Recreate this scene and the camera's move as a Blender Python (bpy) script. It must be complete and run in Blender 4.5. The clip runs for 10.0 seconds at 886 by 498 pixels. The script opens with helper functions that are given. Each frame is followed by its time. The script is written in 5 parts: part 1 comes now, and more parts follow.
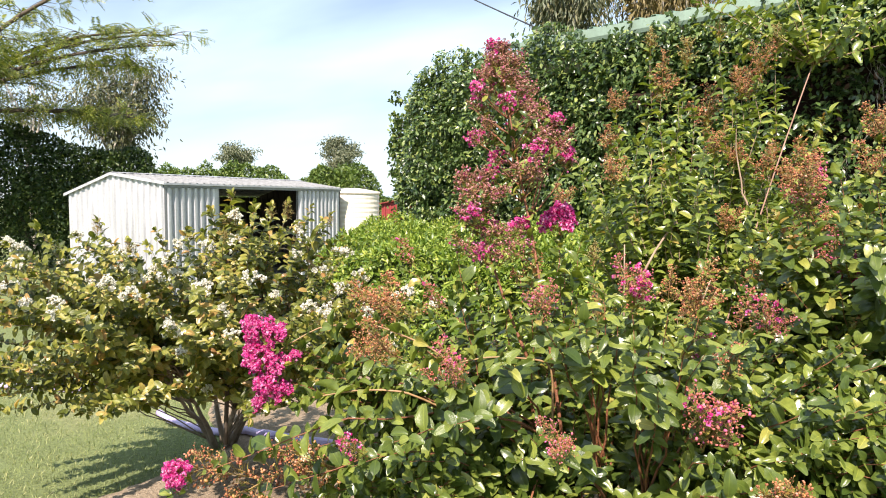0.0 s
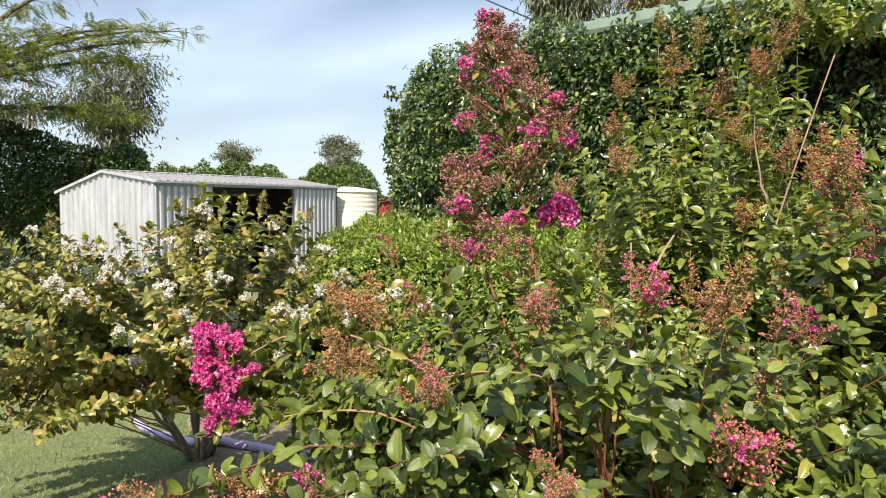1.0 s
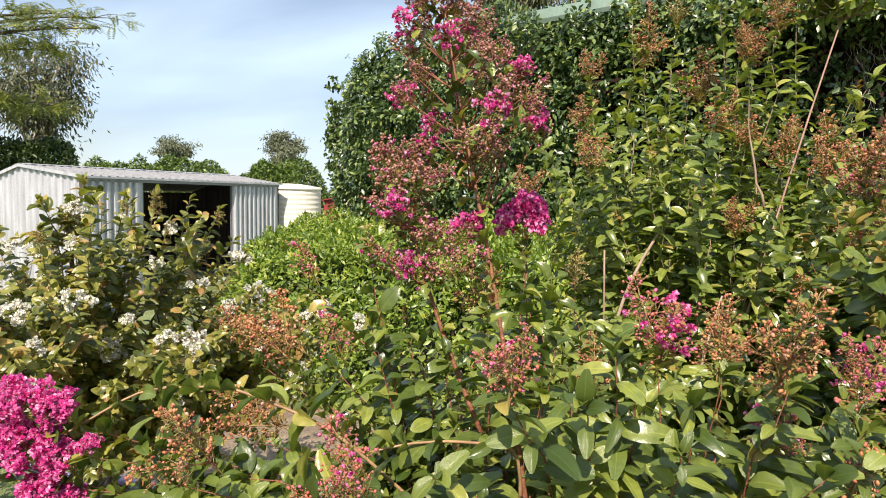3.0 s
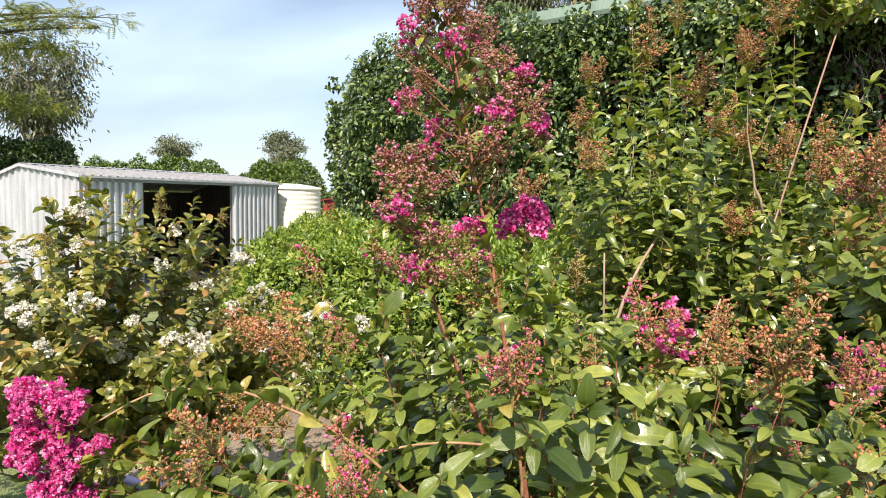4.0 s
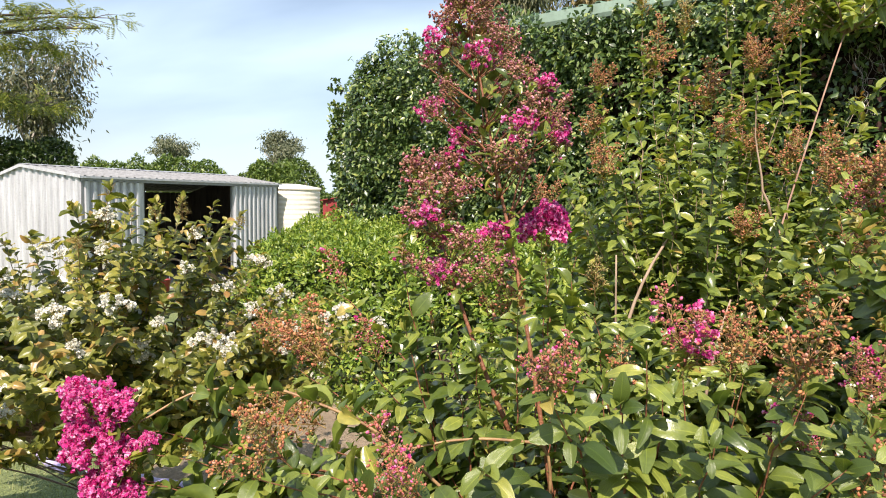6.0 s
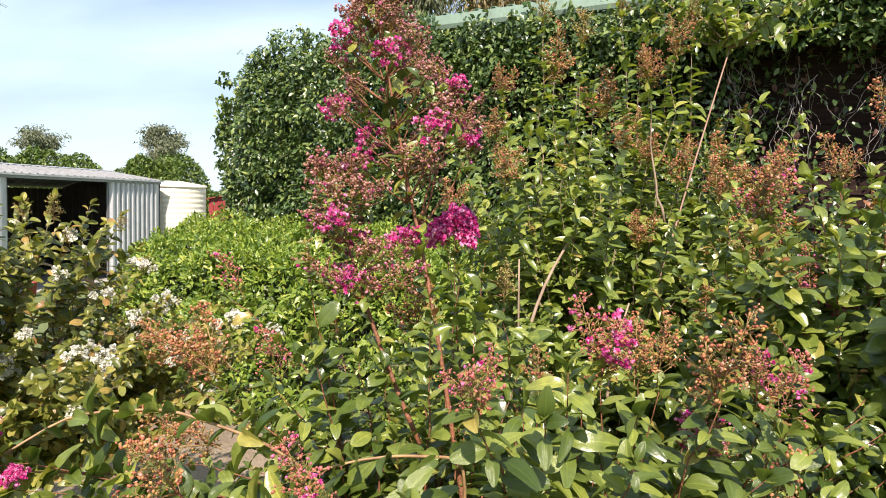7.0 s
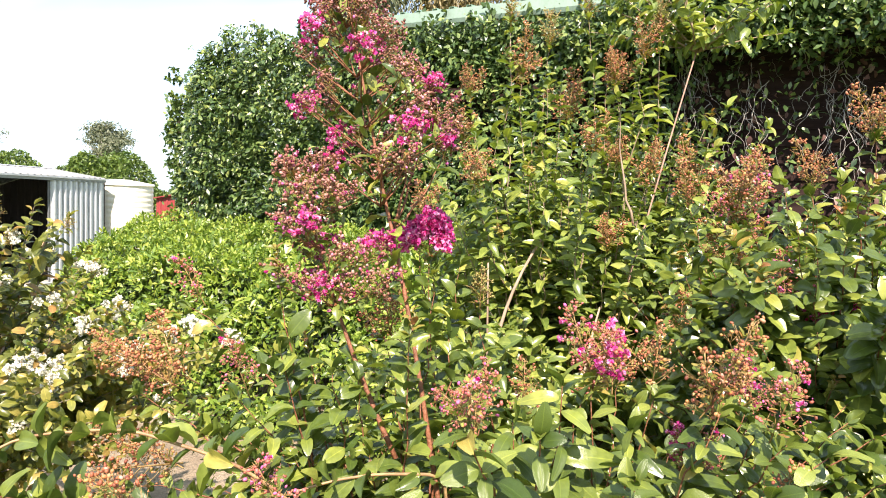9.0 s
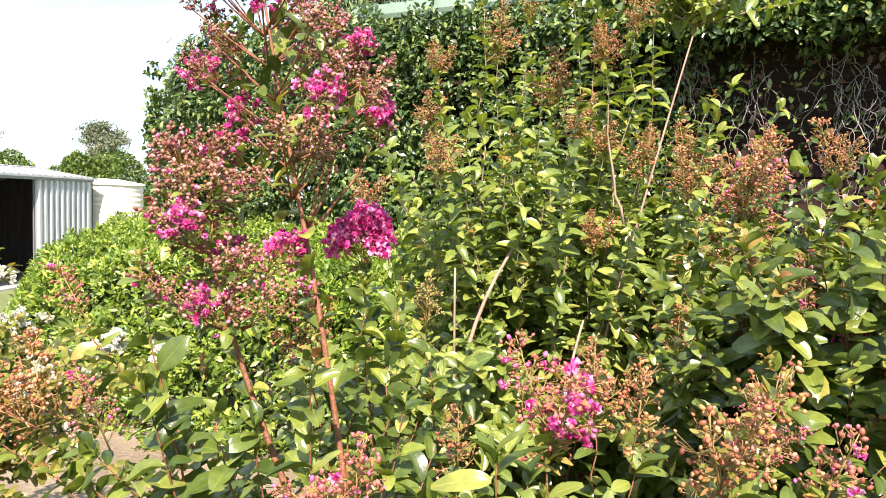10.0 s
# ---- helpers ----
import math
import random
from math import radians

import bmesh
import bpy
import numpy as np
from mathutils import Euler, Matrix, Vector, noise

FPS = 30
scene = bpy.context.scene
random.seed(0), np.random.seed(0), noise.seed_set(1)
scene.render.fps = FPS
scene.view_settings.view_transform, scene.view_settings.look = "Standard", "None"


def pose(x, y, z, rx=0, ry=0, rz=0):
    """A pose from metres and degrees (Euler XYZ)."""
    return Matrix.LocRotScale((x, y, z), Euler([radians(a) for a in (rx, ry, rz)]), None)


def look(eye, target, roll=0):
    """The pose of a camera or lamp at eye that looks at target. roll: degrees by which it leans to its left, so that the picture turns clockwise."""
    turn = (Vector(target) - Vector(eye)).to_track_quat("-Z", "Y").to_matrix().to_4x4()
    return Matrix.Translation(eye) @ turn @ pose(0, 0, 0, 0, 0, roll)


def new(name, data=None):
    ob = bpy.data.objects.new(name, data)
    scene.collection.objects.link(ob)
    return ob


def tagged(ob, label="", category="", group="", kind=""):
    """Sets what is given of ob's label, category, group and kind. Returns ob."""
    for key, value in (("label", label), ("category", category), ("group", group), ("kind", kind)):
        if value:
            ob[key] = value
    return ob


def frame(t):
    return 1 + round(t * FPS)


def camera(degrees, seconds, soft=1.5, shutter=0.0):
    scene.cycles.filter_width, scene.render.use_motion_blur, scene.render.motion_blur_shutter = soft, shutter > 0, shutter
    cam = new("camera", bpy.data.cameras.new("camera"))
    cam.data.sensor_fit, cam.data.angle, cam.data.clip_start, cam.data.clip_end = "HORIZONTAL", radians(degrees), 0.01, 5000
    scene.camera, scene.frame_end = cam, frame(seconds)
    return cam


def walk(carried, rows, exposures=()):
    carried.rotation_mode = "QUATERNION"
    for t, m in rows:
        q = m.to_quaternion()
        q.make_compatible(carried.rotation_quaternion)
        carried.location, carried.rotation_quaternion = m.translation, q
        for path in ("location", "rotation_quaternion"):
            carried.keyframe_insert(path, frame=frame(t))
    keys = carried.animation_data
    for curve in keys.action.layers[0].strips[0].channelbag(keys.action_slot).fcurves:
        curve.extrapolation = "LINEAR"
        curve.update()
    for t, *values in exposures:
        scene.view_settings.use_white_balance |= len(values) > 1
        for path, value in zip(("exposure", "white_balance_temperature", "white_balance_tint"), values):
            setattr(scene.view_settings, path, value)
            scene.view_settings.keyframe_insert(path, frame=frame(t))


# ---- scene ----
cam = camera(64.8, 10.0, soft=1.0)
METRES, EYE, TILT, LEAN, TURN = 1.6, 1.55, 4.0, 1.6, 25.8
ROWS = [
    (0.0, 0.0, 0.0, 0.0, 0.27, -8.02, -1.93),
    (0.5, 0.0137, 0.0822, -0.0157, 0.31, -7.99, -2.01),
    (1.0, 0.0282, 0.169, -0.0272, 0.28, -8.03, -2.01),
    (1.5, 0.0295, 0.2586, -0.0367, 0.29, -8.09, -2.01),
    (1.9, 0.0445, 0.336, -0.0441, 0.22, -8.07, -2.03),
    (2.0, 0.0469, 0.3536, -0.0457, -0.04, -8.06, -2.1),
    (2.1, 0.0486, 0.371, -0.0468, -1.6, -8.05, -2.28),
    (2.2, 0.05, 0.388, -0.0475, -2.75, -8.04, -2.43),
    (2.45, 0.0527, 0.428, -0.0484, -3.75, -8.03, -2.55),
    (3.3, 0.0522, 0.4935, -0.047, -3.96, -8.02, -2.58),
    (3.5, 0.0513, 0.4915, -0.0464, -3.99, -8.02, -2.59),
    (4.0, 0.0461, 0.4698, -0.0403, -3.99, -8.03, -2.69),
    (4.5, 0.0297, 0.4348, -0.0284, -4.02, -8.06, -2.64),
    (5.0, 0.0171, 0.4131, -0.0214, -3.99, -8.08, -2.62),
    (5.2, 0.013, 0.4105, -0.0205, -4.0, -8.08, -2.62),
    (6.3, -0.0005, 0.4535, -0.0365, -4.6, -8.02, -2.75),
    (6.5, -0.0028, 0.4626, -0.0385, -5.52, -7.98, -2.9),
    (7.0, -0.0152, 0.4813, -0.0305, -13.0, -7.51, -4.0),
    (7.5, -0.0445, 0.5013, -0.0272, -16.79, -7.2, -4.44),
    (8.0, -0.0593, 0.5029, -0.0288, -16.79, -7.17, -4.46),
    (8.5, -0.0572, 0.4944, -0.0316, -16.77, -7.17, -4.48),
    (9.0, -0.0355, 0.5278, -0.0324, -16.82, -7.17, -4.57),
    (9.5, 0.0191, 0.5928, -0.0332, -16.77, -7.21, -4.46),
    (10.0, 0.0957, 0.7009, -0.0463, -16.83, -7.19, -4.46),
]
walk(cam, [(t, pose(0, 0, EYE, TILT, LEAN, TURN) @ pose(METRES * x, METRES * y, METRES * z, 90 + pitch, roll, yaw)) for t, x, y, z, yaw, pitch, roll in ROWS], [(t, stops, 6640, 17) for t, stops in ((0.0, 1.06), (1.0, 0.7), (2.0, 0.63), (3.5, 0.80), (5.0, 0.84), (6.5, 0.83), (7.0, 0.9), (7.5, 1.18), (10.0, 1.45))])

# ---- world, sun ----
SUN = Vector((0.18, -0.84, 0.95)).normalized()
world = bpy.data.worlds.new("sky")
scene.world = world
world.use_nodes = True
wt = world.node_tree
wt.nodes.clear()


def wnode(kind, **kw):
    n = wt.nodes.new(kind)
    for k, v in kw.items():
        if k == "inputs":
            for i, val in v.items():
                n.inputs[i].default_value = val
        elif k == "blend":
            n.blend_type = v
        elif k == "data":
            n.data_type = v
        elif k == "op":
            n.operation = v
    return n


sky = wt.nodes.new("ShaderNodeTexSky")
sky.sky_type = "NISHITA"
sky.sun_disc = False
sky.sun_elevation = math.asin(SUN.z)
sky.sun_rotation = math.atan2(SUN.x, SUN.y)
sky.air_density, sky.dust_density, sky.ozone_density = 1.0, 0.6, 1.2
coord = wnode("ShaderNodeTexCoord")
sep = wnode("ShaderNodeSeparateXYZ")
wt.links.new(coord.outputs["Generated"], sep.inputs[0])
flat = wnode("ShaderNodeMath", op="ADD", inputs={1: 0.22})
wt.links.new(sep.outputs[2], flat.inputs[0])
div = wnode("ShaderNodeVectorMath", op="DIVIDE")
comb = wnode("ShaderNodeCombineXYZ")
for i in range(3):
    wt.links.new(flat.outputs[0], comb.inputs[i])
wt.links.new(coord.outputs["Generated"], div.inputs[0])
wt.links.new(comb.outputs[0], div.inputs[1])
wmap = wnode("ShaderNodeMapping", inputs={1: (3.1, 0.4, 0.0), 2: (0.0, 0.0, radians(28)), 3: (0.7, 1.25, 1.0)})
wt.links.new(div.outputs[0], wmap.inputs[0])
cn = wnode("ShaderNodeTexNoise", inputs={"Scale": 1.05, "Detail": 5.0, "Roughness": 0.45, "Distortion": 0.2})
wt.links.new(wmap.outputs[0], cn.inputs["Vector"])
ramp = wt.nodes.new("ShaderNodeValToRGB")
ramp.color_ramp.elements[0].position, ramp.color_ramp.elements[0].color = 0.36, (0.24, 0.24, 0.24, 1)
ramp.color_ramp.elements[1].position, ramp.color_ramp.elements[1].color = 0.72, (1, 1, 1, 1)
wt.links.new(cn.outputs[0], ramp.inputs[0])
mix = wt.nodes.new("ShaderNodeMixRGB")
wt.links.new(ramp.outputs[0], mix.inputs[0])
wt.links.new(sky.outputs[0], mix.inputs[1])
mix.inputs[2].default_value = (7.0, 9.2, 10.9, 1)
bg = wnode("ShaderNodeBackground", inputs={1: 0.072})
wt.links.new(mix.outputs[0], bg.inputs[0])
wo = wnode("ShaderNodeOutputWorld")
wt.links.new(bg.outputs[0], wo.inputs[0])

sun = new("sun", bpy.data.lights.new("sun", "SUN"))
sun.data.energy, sun.data.angle, sun.data.color = 5.0, radians(0.6), (1.0, 0.915, 0.79)
sun.matrix_world = look((0, 0, 30), Vector((0, 0, 30)) - SUN)


# ---- materials ----
def material(name):
    m = bpy.data.materials.new(name)
    m.use_nodes = True
    nt = m.node_tree
    return m, nt, nt.nodes["Principled BSDF"]


def chance(nt):
    """A random number for each piece, joined or not."""
    g, o = nt.nodes.new("ShaderNodeNewGeometry"), nt.nodes.new("ShaderNodeObjectInfo")
    add = nt.nodes.new("ShaderNodeMath")
    add.operation = "ADD"
    nt.links.new(g.outputs["Random Per Island"], add.inputs[0])
    nt.links.new(o.outputs["Random"], add.inputs[1])
    fr = nt.nodes.new("ShaderNodeMath")
    fr.operation = "FRACT"
    nt.links.new(add.outputs[0], fr.inputs[0])
    return fr.outputs[0]


def ramp_of(nt, source, stops, smooth=True):
    r = nt.nodes.new("ShaderNodeValToRGB")
    el = r.color_ramp.elements
    while len(el) < len(stops):
        el.new(0.5)
    for e, (p, c) in zip(el, stops):
        e.position, e.color = p, (*c, 1)
    if not smooth:
        r.color_ramp.interpolation = "CONSTANT"
    nt.links.new(source, r.inputs[0])
    return r.outputs[0]


def noise_of(nt, scale, detail=3.0, rough=0.55, space="Object", stretch=(1, 1, 1)):
    tc, mp, n = (nt.nodes.new(k) for k in ("ShaderNodeTexCoord", "ShaderNodeMapping", "ShaderNodeTexNoise"))
    nt.links.new(tc.outputs[space], mp.inputs[0])
    nt.links.new(mp.outputs[0], n.inputs["Vector"])
    mp.inputs[3].default_value = stretch
    n.inputs["Scale"].default_value, n.inputs["Detail"].default_value, n.inputs["Roughness"].default_value = scale, detail, rough
    return n.outputs[0]


def blend(nt, a, b, how="MULTIPLY", fac=1.0):
    m = nt.nodes.new("ShaderNodeMixRGB")
    m.blend_type = how
    for i, v in ((0, fac), (1, a), (2, b)):
        if isinstance(v, (int, float)):
            m.inputs[i].default_value = v
        elif isinstance(v, tuple):
            m.inputs[i].default_value = (*v, 1)
        else:
            nt.links.new(v, m.inputs[i])
    return m.outputs[0]


def bump(nt, b, height, strength=0.3, distance=0.01):
    n = nt.nodes.new("ShaderNodeBump")
    n.inputs["Strength"].default_value, n.inputs["Distance"].default_value = strength, distance
    nt.links.new(height, n.inputs["Height"])
    nt.links.new(n.outputs[0], b.inputs["Normal"])


def leaf_material(name, stops, rough=0.42, through_light=0.3, glow=(1.25, 1.35, 0.5), spec=0.5, rib=False):
    m, nt, b = material(name)
    col = ramp_of(nt, chance(nt), stops)
    col = blend(nt, col, ramp_of(nt, noise_of(nt, 60, 3), [(0.3, (0.72, 0.75, 0.7)), (0.7, (1.2, 1.15, 1.1))]))
    nt.links.new(col, b.inputs["Base Color"])
    b.inputs["Roughness"].default_value = rough
    b.inputs["Specular IOR Level"].default_value = spec
    bump(nt, b, noise_of(nt, 150, 2), 0.25, 0.002)
    if rib:
        at = nt.nodes.new("ShaderNodeAttribute")
        at.attribute_name = "rib"
        col = blend(nt, col, (1.7, 1.6, 1.5), "MULTIPLY", ramp_of(nt, at.outputs["Fac"], [(0.84, (0, 0, 0)), (0.97, (0.75, 0.75, 0.75))]))
        nt.links.new(col, b.inputs["Base Color"])
    t = nt.nodes.new("ShaderNodeBsdfTranslucent")
    nt.links.new(blend(nt, col, glow), t.inputs[0])
    ms = nt.nodes.new("ShaderNodeMixShader")
    ms.inputs[0].default_value = through_light
    nt.links.new(b.outputs[0], ms.inputs[1])
    nt.links.new(t.outputs[0], ms.inputs[2])
    nt.links.new(ms.outputs[0], nt.nodes["Material Output"].inputs[0])
    return m


def plain_material(name, stops, scale=20, rough=0.7, metal=0.0, bumps=0.3, fine=120, distance=0.01, stretch=(1, 1, 1)):
    m, nt, b = material(name)
    col = ramp_of(nt, noise_of(nt, scale, 5, 0.6, stretch=stretch), stops)
    nt.links.new(col, b.inputs["Base Color"])
    b.inputs["Roughness"].default_value, b.inputs["Metallic"].default_value = rough, metal
    bump(nt, b, noise_of(nt, fine, 4, stretch=stretch), bumps, distance)
    return m


MYRTLE = leaf_material("myrtle leaf", [(0.0, (0.046, 0.080, 0.016)), (0.5, (0.116, 0.160, 0.031)), (0.92, (0.222, 0.265, 0.052)), (0.99, (0.31, 0.31, 0.07)), (1.0, (0.35, 0.28, 0.08))], rough=0.30, spec=0.6, rib=True, through_light=0.28)
# Lighter myrtle copy: sunlight on the back shrub put into its leaf colour.
MYRTLE_LIGHT = leaf_material("sunlit myrtle leaf", [(0.0, (0.095, 0.142, 0.032)), (0.5, (0.175, 0.228, 0.048)), (0.9, (0.265, 0.305, 0.068)), (0.99, (0.33, 0.33, 0.085)), (1.0, (0.36, 0.25, 0.08))], rough=0.31, spec=0.52, rib=True, through_light=0.30)
# Darker myrtle copy: shade low inside the shrubs put into the leaf colour.
MYRTLE_SHADED = leaf_material("shaded myrtle leaf", [(0.0, (0.045, 0.085, 0.014)), (0.5, (0.08, 0.13, 0.022)), (0.95, (0.14, 0.19, 0.035)), (1.0, (0.24, 0.20, 0.06))], rough=0.38, spec=0.4, rib=True)
PALE = leaf_material("pale myrtle leaf", [(0.0, (0.054, 0.074, 0.014)), (0.35, (0.142, 0.160, 0.029)), (0.65, (0.250, 0.258, 0.054)), (0.88, (0.365, 0.318, 0.092)), (0.97, (0.36, 0.225, 0.075)), (1.0, (0.28, 0.15, 0.06))], rough=0.34, rib=True, through_light=0.34)
BRONZE = leaf_material("young bronze leaf", [(0.0, (0.16, 0.17, 0.03)), (0.55, (0.27, 0.22, 0.05)), (0.85, (0.30, 0.17, 0.055)), (1.0, (0.30, 0.12, 0.06))], glow=(1.3, 1.1, 0.5))
HEDGE = leaf_material("hedge leaf", [(0.0, (0.07, 0.13, 0.018)), (0.4, (0.15, 0.235, 0.032)), (0.8, (0.27, 0.35, 0.055)), (1.0, (0.40, 0.43, 0.09))], rough=0.38)
# Hedge leaf darkened: the shade in the hedge's hollows put into its colour.
HEDGE_SHADED = leaf_material("shaded hedge leaf", [(0.0, (0.03, 0.055, 0.012)), (0.6, (0.06, 0.10, 0.02)), (1.0, (0.12, 0.16, 0.035))], rough=0.45, through_light=0.15)
VINE = leaf_material("vine leaf", [(0.0, (0.022, 0.050, 0.014)), (0.5, (0.070, 0.124, 0.034)), (0.85, (0.15, 0.21, 0.060)), (1.0, (0.29, 0.34, 0.10))], rough=0.34, spec=0.65, through_light=0.18)
DRY_LEAF = leaf_material("dry leaf", [(0.0, (0.08, 0.035, 0.03)), (0.75, (0.17, 0.085, 0.075)), (1.0, (0.36, 0.26, 0.24))], rough=0.7, through_light=0.15, glow=(1.2, 0.9, 0.7))
GUM = leaf_material("gum leaf", [(0.0, (0.07, 0.09, 0.05)), (0.5, (0.12, 0.14, 0.075)), (1.0, (0.20, 0.19, 0.10))], rough=0.5, through_light=0.2, glow=(1.2, 1.2, 0.7))
# Gum leaf made paler and greyer: distance haze put into the colour.
HAZY_GUM = leaf_material("haze-paled distant gum leaf", [(0.0, (0.10, 0.125, 0.08)), (0.5, (0.165, 0.19, 0.12)), (1.0, (0.25, 0.26, 0.17))], rough=0.6, through_light=0.25, glow=(1.1, 1.1, 0.8))
GUM_DRY = leaf_material("dry gum leaf", [(0.0, (0.12, 0.10, 0.04)), (0.5, (0.22, 0.17, 0.07)), (1.0, (0.30, 0.25, 0.12))], rough=0.55, through_light=0.2, glow=(1.2, 1.1, 0.7))
FERNY = leaf_material("feathery leaf", [(0.0, (0.085, 0.125, 0.026)), (0.5, (0.175, 0.215, 0.046)), (1.0, (0.34, 0.34, 0.085))], through_light=0.33)
DARK_BUSH = leaf_material("dark bush leaf", [(0.0, (0.018, 0.042, 0.012)), (0.6, (0.045, 0.085, 0.022)), (1.0, (0.11, 0.15, 0.04))], through_light=0.2)
FAR_BUSH = leaf_material("far bush leaf", [(0.0, (0.05, 0.09, 0.02)), (0.5, (0.10, 0.165, 0.035)), (1.0, (0.19, 0.25, 0.06))], through_light=0.2)
GRASS = leaf_material("grass blade", [(0.0, (0.13, 0.175, 0.06)), (0.5, (0.23, 0.275, 0.11)), (1.0, (0.38, 0.375, 0.19))], rough=0.6, through_light=0.25)
PINK = leaf_material("magenta petal", [(0.0, (0.56, 0.03, 0.23)), (0.35, (0.72, 0.08, 0.37)), (0.7, (0.83, 0.20, 0.53)), (0.9, (0.89, 0.43, 0.71)), (1.0, (0.94, 0.67, 0.86))], rough=0.65, through_light=0.48, glow=(1.2, 0.85, 1.1), spec=0.1)
WHITE = leaf_material("white petal", [(0.0, (0.88, 0.88, 0.82)), (1.0, (0.95, 0.94, 0.91))], rough=0.7, through_light=0.45, glow=(1.0, 1.0, 0.97), spec=0.2)
BUD = leaf_material("rusty bud", [(0.0, (0.15, 0.045, 0.03)), (0.35, (0.34, 0.108, 0.056)), (0.65, (0.49, 0.195, 0.095)), (0.85, (0.43, 0.24, 0.08)), (1.0, (0.58, 0.28, 0.22))], rough=0.5, spec=0.35, through_light=0.1, glow=(1.2, 0.8, 0.6))
ROSE_BUD = leaf_material("rosy bud", [(0.0, (0.26, 0.075, 0.05)), (0.4, (0.43, 0.125, 0.085)), (0.75, (0.53, 0.15, 0.16)), (1.0, (0.62, 0.12, 0.36))], rough=0.45, spec=0.4, through_light=0.1, glow=(1.2, 0.8, 0.8))
DUSKY_BUD = leaf_material("dusky rose bud", [(0.0, (0.10, 0.035, 0.028)), (0.4, (0.22, 0.075, 0.06)), (0.72, (0.35, 0.165, 0.125)), (0.92, (0.50, 0.28, 0.25)), (1.0, (0.58, 0.12, 0.35))], rough=0.45, spec=0.4, through_light=0.1, glow=(1.2, 0.8, 0.8))
GREEN_BUD = leaf_material("green bud", [(0.0, (0.20, 0.20, 0.05)), (1.0, (0.38, 0.34, 0.12))], rough=0.45, through_light=0.1)
STALK = plain_material("young reddish stalk", [(0.3, (0.24, 0.14, 0.05)), (0.7, (0.36, 0.24, 0.09))], 30, 0.55, bumps=0.15)
ARCH = plain_material("brown to yellowish twig", [(0.3, (0.20, 0.105, 0.05)), (0.7, (0.38, 0.24, 0.11))], 30, 0.55, bumps=0.2)
STEM_RED = plain_material("red brown stem", [(0.3, (0.12, 0.045, 0.02)), (0.7, (0.27, 0.10, 0.045))], 60, 0.65, bumps=0.5)
BARK = plain_material("smooth pale bark", [(0.3, (0.20, 0.13, 0.085)), (0.7, (0.38, 0.28, 0.20))], 18, 0.75, bumps=0.4, stretch=(1, 1, 0.3))
BARK_PINK = plain_material("pinkish bark", [(0.3, (0.22, 0.12, 0.085)), (0.7, (0.40, 0.25, 0.19))], 18, 0.75, bumps=0.4, stretch=(1, 1, 0.3))
BARK_DARK = plain_material("dark bark", [(0.3, (0.055, 0.042, 0.03)), (0.7, (0.13, 0.10, 0.075))], 12, 0.85, bumps=0.5, stretch=(1, 1, 0.25))
BARK_MID = plain_material("grey brown bark", [(0.3, (0.15, 0.115, 0.08)), (0.7, (0.31, 0.245, 0.18))], 16, 0.8, bumps=0.4, stretch=(1, 1, 0.3))
DEAD = plain_material("bleached dead vine stem", [(0.3, (0.20, 0.17, 0.155)), (0.7, (0.46, 0.42, 0.39))], 20, 0.8, bumps=0.3)
GUM_BARK = plain_material("gum bark", [(0.3, (0.30, 0.27, 0.23)), (0.7, (0.50, 0.46, 0.40))], 3, 0.8, bumps=0.4)


def ground_material():
    m, nt, b = material("lawn")
    c1 = ramp_of(nt, noise_of(nt, 0.5, 6, 0.62), [(0.3, (0.11, 0.145, 0.05)), (0.55, (0.17, 0.205, 0.075)), (0.75, (0.27, 0.265, 0.13))])
    c2 = ramp_of(nt, noise_of(nt, 45, 4, 0.7), [(0.3, (0.6, 0.62, 0.55)), (0.7, (1.3, 1.28, 1.2))])
    nt.links.new(blend(nt, c1, c2), b.inputs["Base Color"])
    b.inputs["Roughness"].default_value = 0.95
    bump(nt, b, noise_of(nt, 60, 5, 0.7), 0.8, 0.03)
    return m


def soil_material():
    m, nt, b = material("sandy soil")
    c1 = ramp_of(nt, noise_of(nt, 1.6, 6, 0.62), [(0.3, (0.20, 0.145, 0.095)), (0.55, (0.34, 0.26, 0.175)), (0.75, (0.46, 0.37, 0.27))])
    c2 = ramp_of(nt, noise_of(nt, 70, 5, 0.75), [(0.3, (0.6, 0.58, 0.55)), (0.7, (1.2, 1.2, 1.2))])
    nt.links.new(blend(nt, c1, c2), b.inputs["Base Color"])
    b.inputs["Roughness"].default_value = 0.95
    bump(nt, b, noise_of(nt, 35, 6, 0.75), 0.9, 0.03)
    return m


def steel_material(name, tone, streak=(0.85, 1.05), rough=0.38, metal=0.35):
    m, nt, b = material(name)
    c = ramp_of(nt, noise_of(nt, 3, 5, 0.65, stretch=(3, 3, 0.35)), [(0.3, tuple(v * streak[0] for v in tone)), (0.7, tuple(v * streak[1] for v in tone))])
    c = blend(nt, c, ramp_of(nt, noise_of(nt, 30, 4, 0.7), [(0.25, (0.82, 0.8, 0.78)), (0.5, (1, 1, 1))]))
    nt.links.new(c, b.inputs["Base Color"])
    b.inputs["Roughness"].default_value, b.inputs["Metallic"].default_value = rough, metal
    bump(nt, b, noise_of(nt, 5, 2), 0.15, 0.01)
    return m


